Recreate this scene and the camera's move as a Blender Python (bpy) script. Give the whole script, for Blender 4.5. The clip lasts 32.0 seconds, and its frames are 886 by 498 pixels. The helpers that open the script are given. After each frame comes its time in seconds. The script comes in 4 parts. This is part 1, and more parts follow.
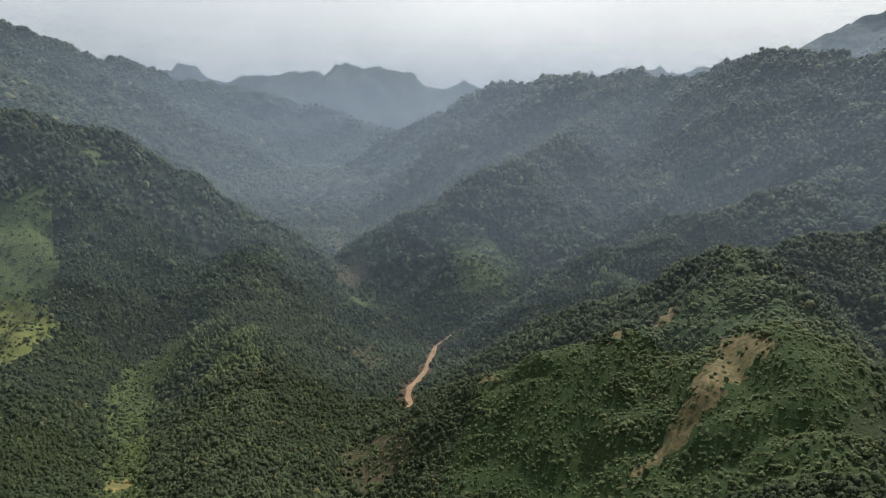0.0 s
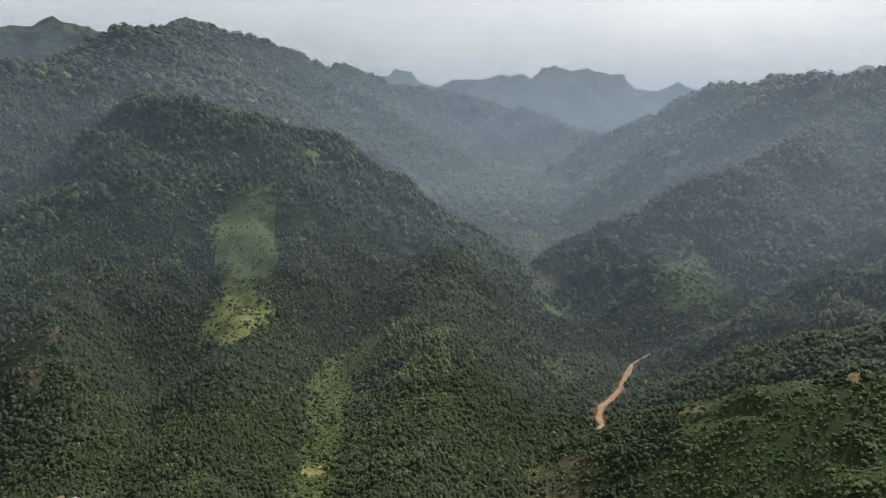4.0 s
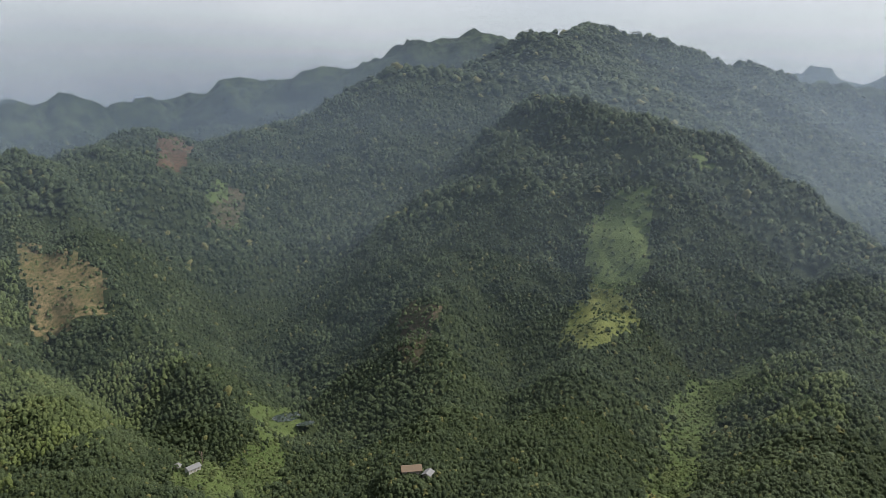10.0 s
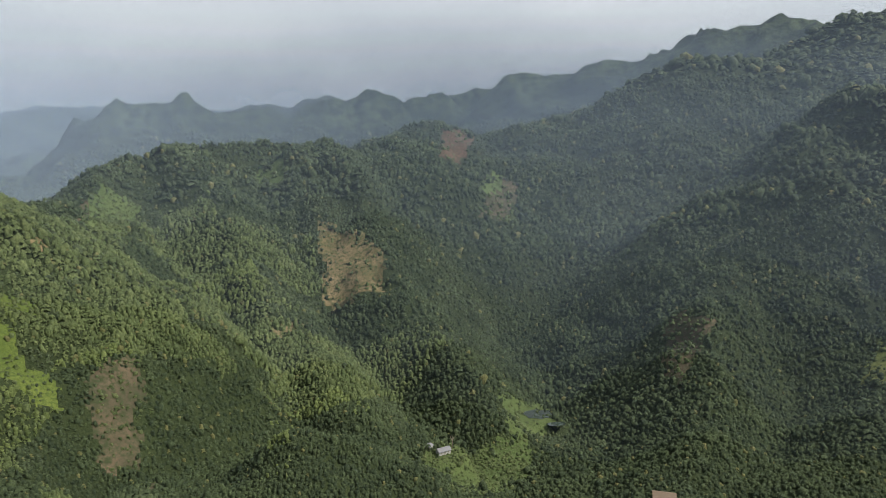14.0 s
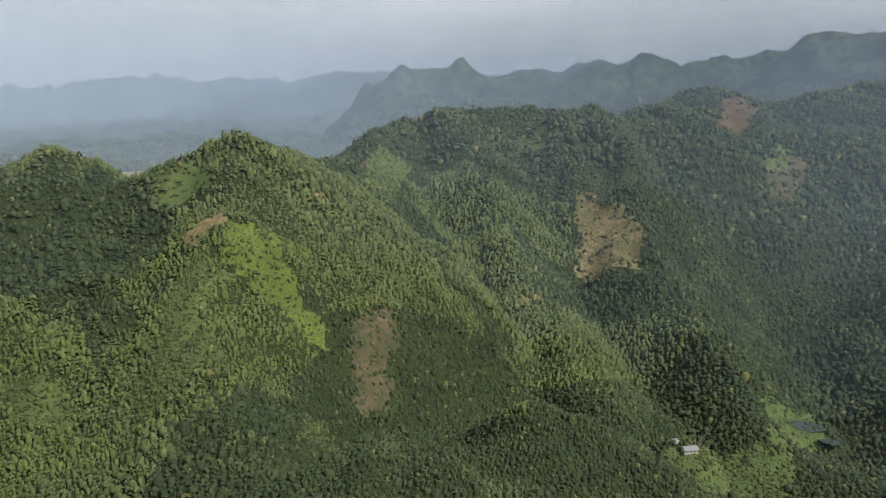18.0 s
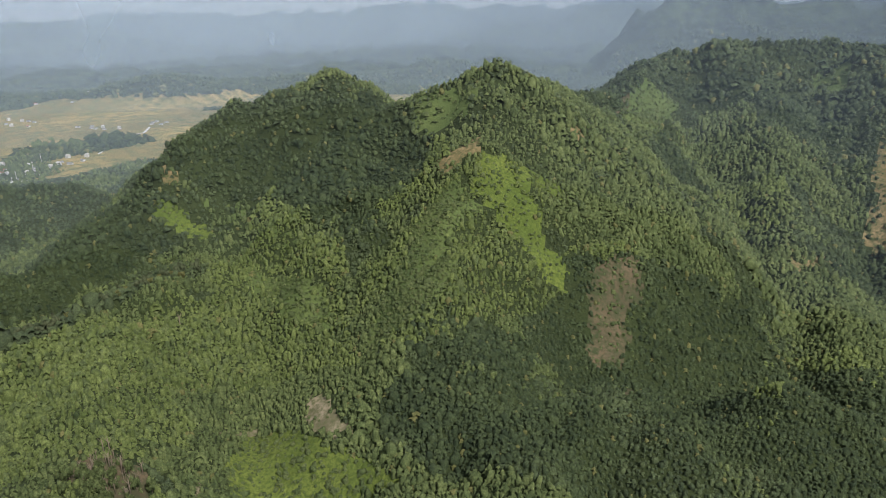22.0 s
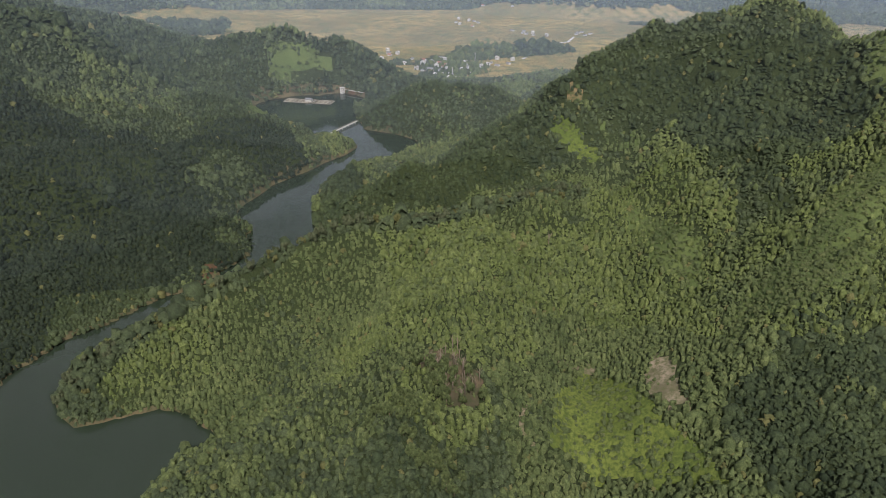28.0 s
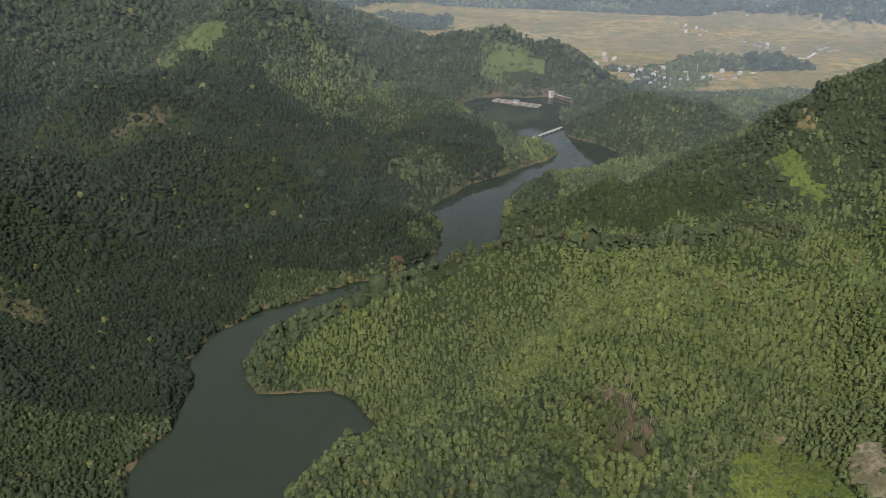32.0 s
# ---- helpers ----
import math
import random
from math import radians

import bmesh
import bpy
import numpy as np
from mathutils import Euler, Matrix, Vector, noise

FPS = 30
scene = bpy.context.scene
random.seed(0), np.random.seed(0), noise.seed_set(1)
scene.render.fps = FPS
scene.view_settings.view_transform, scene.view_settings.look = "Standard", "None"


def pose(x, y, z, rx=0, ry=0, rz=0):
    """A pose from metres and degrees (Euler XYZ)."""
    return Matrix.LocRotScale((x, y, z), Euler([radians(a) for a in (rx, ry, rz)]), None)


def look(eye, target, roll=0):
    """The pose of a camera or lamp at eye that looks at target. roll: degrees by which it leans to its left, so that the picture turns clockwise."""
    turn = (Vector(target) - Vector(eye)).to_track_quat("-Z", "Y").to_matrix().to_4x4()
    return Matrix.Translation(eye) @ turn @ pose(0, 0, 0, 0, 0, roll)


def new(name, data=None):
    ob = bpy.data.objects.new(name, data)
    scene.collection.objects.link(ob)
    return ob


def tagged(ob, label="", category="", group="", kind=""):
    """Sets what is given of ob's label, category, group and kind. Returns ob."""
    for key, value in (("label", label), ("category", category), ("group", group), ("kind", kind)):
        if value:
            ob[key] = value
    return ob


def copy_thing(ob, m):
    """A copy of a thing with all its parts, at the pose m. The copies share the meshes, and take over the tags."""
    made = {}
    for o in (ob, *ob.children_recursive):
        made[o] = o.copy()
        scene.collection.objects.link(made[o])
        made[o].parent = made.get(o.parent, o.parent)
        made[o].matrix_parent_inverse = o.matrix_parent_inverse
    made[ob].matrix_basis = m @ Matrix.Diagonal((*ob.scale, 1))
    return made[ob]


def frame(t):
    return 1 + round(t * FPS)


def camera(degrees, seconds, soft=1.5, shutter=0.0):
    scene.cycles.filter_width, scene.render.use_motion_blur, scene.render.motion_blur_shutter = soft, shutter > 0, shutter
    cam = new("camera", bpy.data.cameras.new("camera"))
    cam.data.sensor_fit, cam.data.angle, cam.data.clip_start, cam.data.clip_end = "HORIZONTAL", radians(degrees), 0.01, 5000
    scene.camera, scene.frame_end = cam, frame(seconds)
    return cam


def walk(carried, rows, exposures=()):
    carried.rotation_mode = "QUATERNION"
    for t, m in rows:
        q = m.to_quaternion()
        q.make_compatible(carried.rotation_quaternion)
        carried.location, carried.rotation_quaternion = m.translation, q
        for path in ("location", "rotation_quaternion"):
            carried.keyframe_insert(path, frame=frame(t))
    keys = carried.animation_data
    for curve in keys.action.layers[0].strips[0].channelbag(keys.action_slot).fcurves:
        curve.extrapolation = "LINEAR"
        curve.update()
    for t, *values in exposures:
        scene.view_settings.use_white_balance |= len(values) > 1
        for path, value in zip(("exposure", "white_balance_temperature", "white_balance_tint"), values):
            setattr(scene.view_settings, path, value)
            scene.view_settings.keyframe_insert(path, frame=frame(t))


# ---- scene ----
# The camera: a drone that drifts and turns over a valley.
cam = camera(64.8, 32.0, soft=0.5)


def head(x, y, z, bearing, tilt, roll=0.0):
    a, t = radians(bearing), radians(tilt)
    return look((x, y, z), (x + math.cos(a) * math.cos(t), y + math.sin(a) * math.cos(t), z + math.sin(t)), roll)


PATH = (
    (0, -18.3, -80.3, 196.2, 15.33, -11.41, 0.01),
    (1, -14.3, -78.9, 196.4, 18.65, -11.38, -0.06),
    (2, -10.3, -77.5, 196.4, 22.81, -11.35, -0.11),
    (3, -6.4, -76.0, 196.5, 27.22, -11.24, -0.13),
    (4, -2.5, -74.4, 196.5, 31.76, -11.16, -0.06),
    (5, 1.2, -72.7, 196.4, 36.41, -11.06, -0.00),
    (6, 4.6, -70.9, 196.3, 41.15, -10.94, -0.01),
    (7, 8.0, -69.0, 196.2, 45.92, -10.91, 0.03),
    (8, 11.2, -66.9, 196.1, 50.93, -10.88, -0.00),
    (9, 14.4, -64.4, 196.0, 56.33, -10.94, -0.00),
    (10, 17.5, -61.6, 195.7, 62.61, -11.02, 0.03),
    (11, 20.2, -58.4, 195.3, 68.80, -11.13, 0.05),
    (12, 22.6, -54.7, 194.8, 74.52, -11.26, 0.08),
    (13, 24.7, -50.8, 194.3, 79.52, -11.35, 0.07),
    (14, 26.4, -46.9, 194.0, 84.98, -11.43, 0.04),
    (15, 27.8, -43.1, 193.8, 90.51, -11.49, 0.04),
    (16, 28.5, -39.5, 193.9, 96.11, -11.72, -0.00),
    (17, 28.6, -36.1, 194.1, 101.46, -12.80, -0.02),
    (18, 27.9, -33.0, 194.5, 106.44, -14.21, -0.03),
    (19, 26.7, -30.1, 195.0, 111.36, -15.56, -0.08),
    (20, 25.3, -27.0, 195.2, 116.24, -16.94, -0.06),
    (21, 23.7, -23.8, 195.1, 121.65, -18.34, -0.05),
    (22, 22.0, -20.5, 194.6, 127.34, -19.74, -0.01),
    (23, 19.9, -17.3, 194.1, 133.07, -21.10, 0.02),
    (24, 17.6, -14.3, 193.8, 138.75, -22.44, 0.03),
    (25, 15.2, -11.5, 193.8, 144.30, -23.79, 0.01),
    (26, 13.0, -9.1, 194.2, 149.96, -25.12, -0.05),
    (27, 11.3, -6.8, 195.2, 155.60, -26.11, -0.07),
    (28, 9.8, -4.7, 196.7, 160.76, -26.31, -0.05),
    (29, 7.9, -3.0, 198.1, 164.04, -26.37, -0.01),
    (30, 5.5, -1.7, 199.1, 168.23, -26.46, 0.03),
    (31, 2.7, -0.8, 199.7, 173.11, -26.51, 0.05),
    (32, -0.0, 0.0, 200.0, 178.00, -26.41, 0.08),
)
walk(cam, [(row[0], head(*row[1:])) for row in PATH], ((0, 0.1, 6500, 10), (12, 0.17, 6500, 10), (19, 0.25, 6500, 10), (24, 0.15, 6500, 9), (26, 0.08, 6500, 10), (28.5, 0.11, 6500, 17), (32, 0.11, 6500, 17)))

# Light: a bright overcast sky with thin cloud, and a weak veiled sun.
SUN_BEARING, SUN_HEIGHT = (345, 48)
world = bpy.data.worlds.new("overcast_sky")
scene.world = world
world.use_nodes = True
nt = world.node_tree
nt.nodes.clear()


def link(tree, a, b):
    tree.links.new(a, b)


out = nt.nodes.new("ShaderNodeOutputWorld")
bg_sky, bg_cloud = nt.nodes.new("ShaderNodeBackground"), nt.nodes.new("ShaderNodeBackground")
sky = nt.nodes.new("ShaderNodeTexSky")
sky.sky_type, sky.sun_disc = "NISHITA", False
sky.sun_elevation, sky.sun_rotation = radians(SUN_HEIGHT), radians(90 - SUN_BEARING)
sky.air_density, sky.dust_density = 1.0, 3.0
bg_sky.inputs[1].default_value = 0.05
link(nt, sky.outputs[0], bg_sky.inputs[0])
coord, flat = nt.nodes.new("ShaderNodeTexCoord"), nt.nodes.new("ShaderNodeMapping")
flat.inputs["Scale"].default_value = (1.0, 1.0, 3.0)
link(nt, coord.outputs["Generated"], flat.inputs[0])
puff, shade = nt.nodes.new("ShaderNodeTexNoise"), nt.nodes.new("ShaderNodeValToRGB")
puff.inputs["Scale"].default_value, puff.inputs["Detail"].default_value, puff.inputs["Roughness"].default_value = 2.4, 3, 0.4
link(nt, flat.outputs[0], puff.inputs["Vector"])
shade.color_ramp.elements[0].position, shade.color_ramp.elements[0].color = 0.36, (0.48, 0.49, 0.51, 1)
shade.color_ramp.elements[1].position, shade.color_ramp.elements[1].color = 0.68, (0.68, 0.68, 0.68, 1)
link(nt, puff.outputs["Fac"], shade.inputs[0])
link(nt, shade.outputs[0], bg_cloud.inputs[0])
toward, glow = nt.nodes.new("ShaderNodeVectorMath"), nt.nodes.new("ShaderNodeMapRange")
toward.operation = "DOT_PRODUCT"
toward.inputs[1].default_value = (math.cos(radians(40)), math.sin(radians(40)), 0.35)
link(nt, coord.outputs["Generated"], toward.inputs[0])
for i, v in enumerate((-1.0, 1.0, 0.57)):
    glow.inputs[i + 1].default_value = v
glow.inputs[4].default_value = 0.86
link(nt, toward.outputs["Value"], glow.inputs[0])
link(nt, glow.outputs[0], bg_cloud.inputs[1])
both = nt.nodes.new("ShaderNodeAddShader")
link(nt, bg_sky.outputs[0], both.inputs[0])
link(nt, bg_cloud.outputs[0], both.inputs[1])
link(nt, both.outputs[0], out.inputs[0])

sun = new("sun", bpy.data.lights.new("sun", "SUN"))
sun.data.energy, sun.data.angle, sun.data.color = 4.6, radians(2), (1.0, 0.95, 0.88)
sun.matrix_world = look((0, 0, 900), (-math.cos(radians(SUN_BEARING)), -math.sin(radians(SUN_BEARING)), 900 - math.tan(radians(SUN_HEIGHT))))


# ---- materials ----
def material(name, rough=0.9, spec=0.15):
    m = bpy.data.materials.new(name)
    m.use_nodes = True
    b = m.node_tree.nodes["Principled BSDF"]
    b.inputs["Roughness"].default_value, b.inputs["Specular IOR Level"].default_value = rough, spec
    return m, m.node_tree, b


def noise_node(tree, scale, detail=4, rough=0.55, seed=0.0):
    c, mp, n = tree.nodes.new("ShaderNodeTexCoord"), tree.nodes.new("ShaderNodeMapping"), tree.nodes.new("ShaderNodeTexNoise")
    mp.inputs["Location"].default_value = (seed * 13.1, seed * 7.7, seed * 3.3)
    n.inputs["Scale"].default_value, n.inputs["Detail"].default_value, n.inputs["Roughness"].default_value = scale, detail, rough
    link(tree, c.outputs["Object"], mp.inputs[0])
    link(tree, mp.outputs[0], n.inputs["Vector"])
    return n.outputs["Fac"]


def ramp(tree, fac, stops):
    r = tree.nodes.new("ShaderNodeValToRGB")
    while len(r.color_ramp.elements) < len(stops):
        r.color_ramp.elements.new(0.5)
    for e, (p, c) in zip(r.color_ramp.elements, stops):
        e.position, e.color = p, (*c, 1)
    link(tree, fac, r.inputs[0])
    return r.outputs[0]


def mix(tree, fac, a, b, kind="MIX"):
    n = tree.nodes.new("ShaderNodeMix")
    n.data_type, n.blend_type = "RGBA", kind
    for socket, v in ((n.inputs[0], fac), (n.inputs[6], a), (n.inputs[7], b)):
        if isinstance(v, (int, float)):
            socket.default_value = v
        elif isinstance(v, tuple):
            socket.default_value = (*v, 1)
        else:
            link(tree, v, socket)
    return n.outputs[2]


def bump(tree, shader, fac, strength, distance):
    n = tree.nodes.new("ShaderNodeBump")
    n.inputs["Strength"].default_value, n.inputs["Distance"].default_value = strength, distance
    link(tree, fac, n.inputs["Height"])
    link(tree, n.outputs[0], shader.inputs["Normal"])


def ground_material(name, dark, light, spot, size=0.05, relief=1.2, fine=0.9):
    m, t, b = material(name)
    wide, small = noise_node(t, size, 3, 0.5, 1), noise_node(t, fine, 5, 0.65, 2)
    c = mix(t, ramp(t, small, ((0.42, (0, 0, 0)), (0.62, (1, 1, 1)))), ramp(t, wide, ((0.35, dark), (0.65, light))), spot)
    link(t, c, b.inputs["Base Color"])
    bump(t, b, small, 1.0, relief)
    return m


def leaf_material(name, deep, mid, pale, tone=0.035):
    """Foliage: each crown its own green, stands that shift over the slope, clumps of leaves in relief, their gaps
    painted dark.
    """
    m, t, b = material(name, 0.75, 0.12)
    own = t.nodes.new("ShaderNodeNewGeometry").outputs["Random Per Island"]
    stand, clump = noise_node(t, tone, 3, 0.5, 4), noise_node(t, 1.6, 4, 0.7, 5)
    base = mix(t, 0.45, ramp(t, own, ((0.0, deep), (0.5, mid), (1.0, pale))), ramp(t, noise_node(t, 0.3, 2, 0.6, 8), ((0.36, deep), (0.64, pale))))
    over = ramp(t, stand, ((0.35, deep), (0.65, pale)))
    c = mix(t, 0.28, base, over)
    # shade in the gaps between leaf clumps, painted into the colour
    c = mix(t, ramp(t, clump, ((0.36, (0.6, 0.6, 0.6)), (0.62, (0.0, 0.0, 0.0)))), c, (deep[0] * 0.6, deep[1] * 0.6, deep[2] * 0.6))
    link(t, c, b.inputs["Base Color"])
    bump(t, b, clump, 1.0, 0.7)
    return m


def plain(name, color, rough=0.7, metal=0.0, grain=2.0):
    m, t, b = material(name, rough, 0.3)
    b.inputs["Metallic"].default_value = metal
    n = noise_node(t, grain, 5, 0.65, 3)
    link(t, mix(t, n, tuple(v * 0.65 for v in color), tuple(min(1, v * 1.25) for v in color)), b.inputs["Base Color"])
    bump(t, b, n, 0.3, 0.05)
    return m


FLOOR_MAT = ground_material("forest_floor", (0.0167, 0.0251, 0.01), (0.0278, 0.0401, 0.0145), (0.0335, 0.0445, 0.0167))
PASTURE = ground_material("hill_pasture", (0.0228, 0.04, 0.0137), (0.0395, 0.0624, 0.0192), (0.0266, 0.048, 0.0155), 0.03, 0.9, 0.5)
MEADOW = ground_material("meadow", (0.0541, 0.0807, 0.0251), (0.089, 0.116, 0.0377), (0.0698, 0.0973, 0.0336), 0.03, 0.9)
CROP = ground_material("young_crop", (0.0698, 0.0986, 0.0204), (0.113, 0.14, 0.0313), (0.055, 0.0793, 0.0187), 0.03, 1.0, 0.6)
DRY_MEADOW = ground_material("yellowing_meadow", (0.0893, 0.11, 0.0315), (0.157, 0.162, 0.0525), (0.105, 0.121, 0.0378), 0.04, 0.9, 0.5)
DRY = ground_material("dry_stubble", (0.103, 0.084, 0.0375), (0.195, 0.148, 0.0798), (0.0616, 0.0692, 0.0282), 0.06, 0.8, 0.35)
SOIL = ground_material("bare_soil", (0.0498, 0.0449, 0.026), (0.0999, 0.0748, 0.0474), (0.0344, 0.0449, 0.0192), 0.06, 0.8, 0.3)
REDSOIL = ground_material("red_soil", (0.066, 0.036, 0.021), (0.12, 0.069, 0.042), (0.042, 0.039, 0.018), 0.08, 0.8, 0.3)
CUT = ground_material("pale_cut_strip", (0.104, 0.095, 0.057), (0.228, 0.19, 0.133), (0.0855, 0.0902, 0.0427), 0.12, 0.5, 0.5)
PADDY = ground_material("ripe_paddy", (0.152, 0.12, 0.044), (0.256, 0.192, 0.072), (0.104, 0.112, 0.044), 0.006, 0.3, 0.05)
SHORE = ground_material("lake_shore", (0.048, 0.048, 0.024), (0.112, 0.084, 0.048), (0.072, 0.068, 0.036), 0.05, 0.5)
FAR_WOOD = ground_material("far_woods", (0.0135, 0.0225, 0.0128), (0.0488, 0.0675, 0.027), (0.0105, 0.018, 0.0105), 0.005, 14.0, 0.03)
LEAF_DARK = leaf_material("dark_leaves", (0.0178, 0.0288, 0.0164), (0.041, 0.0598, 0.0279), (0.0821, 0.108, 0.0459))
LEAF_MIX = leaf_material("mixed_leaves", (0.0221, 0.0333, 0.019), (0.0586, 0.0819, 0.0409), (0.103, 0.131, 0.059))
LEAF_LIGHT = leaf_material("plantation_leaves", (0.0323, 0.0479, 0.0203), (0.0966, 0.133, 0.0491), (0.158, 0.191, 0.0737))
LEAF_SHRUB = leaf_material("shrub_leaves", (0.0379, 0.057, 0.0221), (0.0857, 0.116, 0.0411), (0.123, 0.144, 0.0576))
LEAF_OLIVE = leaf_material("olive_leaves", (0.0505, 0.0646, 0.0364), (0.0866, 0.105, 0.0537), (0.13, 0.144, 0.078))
# darker copy of the leaves: cloud shade over the lake put into the colour
LEAF_SHADED = leaf_material("cloud_shaded_leaves", (0.0116, 0.019, 0.0132), (0.0233, 0.0347, 0.021), (0.0452, 0.0612, 0.0341))
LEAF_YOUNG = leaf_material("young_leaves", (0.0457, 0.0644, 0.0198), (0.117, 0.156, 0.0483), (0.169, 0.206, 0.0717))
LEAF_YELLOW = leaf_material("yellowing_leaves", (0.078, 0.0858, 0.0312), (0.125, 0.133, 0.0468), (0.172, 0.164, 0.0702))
BARK = plain("bark", (0.16, 0.13, 0.1), 0.9)
TIN = plain("weathered_tin", (0.17, 0.172, 0.175), 0.65, 0.1)
PALE_WALL = plain("lime_wall", (0.45, 0.44, 0.42), 0.8)
BROWN_ROOF = plain("brown_thatch", (0.16, 0.12, 0.085), 0.95)
TILE_RED = plain("tile_roof", (0.3, 0.13, 0.09), 0.8)
WOOD = plain("grey_wood", (0.3, 0.27, 0.22), 0.85)
CONCRETE = plain("concrete", (0.42, 0.4, 0.37), 0.85)
ROADMAT = ground_material("clay_road", (0.204, 0.128, 0.0723), (0.306, 0.212, 0.128), (0.23, 0.162, 0.0935), 0.08, 0.3, 0.4)


def water_material():
    m, t, b = material("lake_water", 0.04, 0.5)
    b.inputs["Base Color"].default_value = (0.018, 0.027, 0.017, 1)
    b.inputs["IOR"].default_value = 1.33
    bump(t, b, noise_node(t, 0.35, 4, 0.6, 6), 0.035, 0.2)
    return m


WATER = water_material()


def haze_sheet_material(name, amount, top, west):
    """A sheet standing in for mist and haze: mostly clear, scatters daylight, thins out upwards."""
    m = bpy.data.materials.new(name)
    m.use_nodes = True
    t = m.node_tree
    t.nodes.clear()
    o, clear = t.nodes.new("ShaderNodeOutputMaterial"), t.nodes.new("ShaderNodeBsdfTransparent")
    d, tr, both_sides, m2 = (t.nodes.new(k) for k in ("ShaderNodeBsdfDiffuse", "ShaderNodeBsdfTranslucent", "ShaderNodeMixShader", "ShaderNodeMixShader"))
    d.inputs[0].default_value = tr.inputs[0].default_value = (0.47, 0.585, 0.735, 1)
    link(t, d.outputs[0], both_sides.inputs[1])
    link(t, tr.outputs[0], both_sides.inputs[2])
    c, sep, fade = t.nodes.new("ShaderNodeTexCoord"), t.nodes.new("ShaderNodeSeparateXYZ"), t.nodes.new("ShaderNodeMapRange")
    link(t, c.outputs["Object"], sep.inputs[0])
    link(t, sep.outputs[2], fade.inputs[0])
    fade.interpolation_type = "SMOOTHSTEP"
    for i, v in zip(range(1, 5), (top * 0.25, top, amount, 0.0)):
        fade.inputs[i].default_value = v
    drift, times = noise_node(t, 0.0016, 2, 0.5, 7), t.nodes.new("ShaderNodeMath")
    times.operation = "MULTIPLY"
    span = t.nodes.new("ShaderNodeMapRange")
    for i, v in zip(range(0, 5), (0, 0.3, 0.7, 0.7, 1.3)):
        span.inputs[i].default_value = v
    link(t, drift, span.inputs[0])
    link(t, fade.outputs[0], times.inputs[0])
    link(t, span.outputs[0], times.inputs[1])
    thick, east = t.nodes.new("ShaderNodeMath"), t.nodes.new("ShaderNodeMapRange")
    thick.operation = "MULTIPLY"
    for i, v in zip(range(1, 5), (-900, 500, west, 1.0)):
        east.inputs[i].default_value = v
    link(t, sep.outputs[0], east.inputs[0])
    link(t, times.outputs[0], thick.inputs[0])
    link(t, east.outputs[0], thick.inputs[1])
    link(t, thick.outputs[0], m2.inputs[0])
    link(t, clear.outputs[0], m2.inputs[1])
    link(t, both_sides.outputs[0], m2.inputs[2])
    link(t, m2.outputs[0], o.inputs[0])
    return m


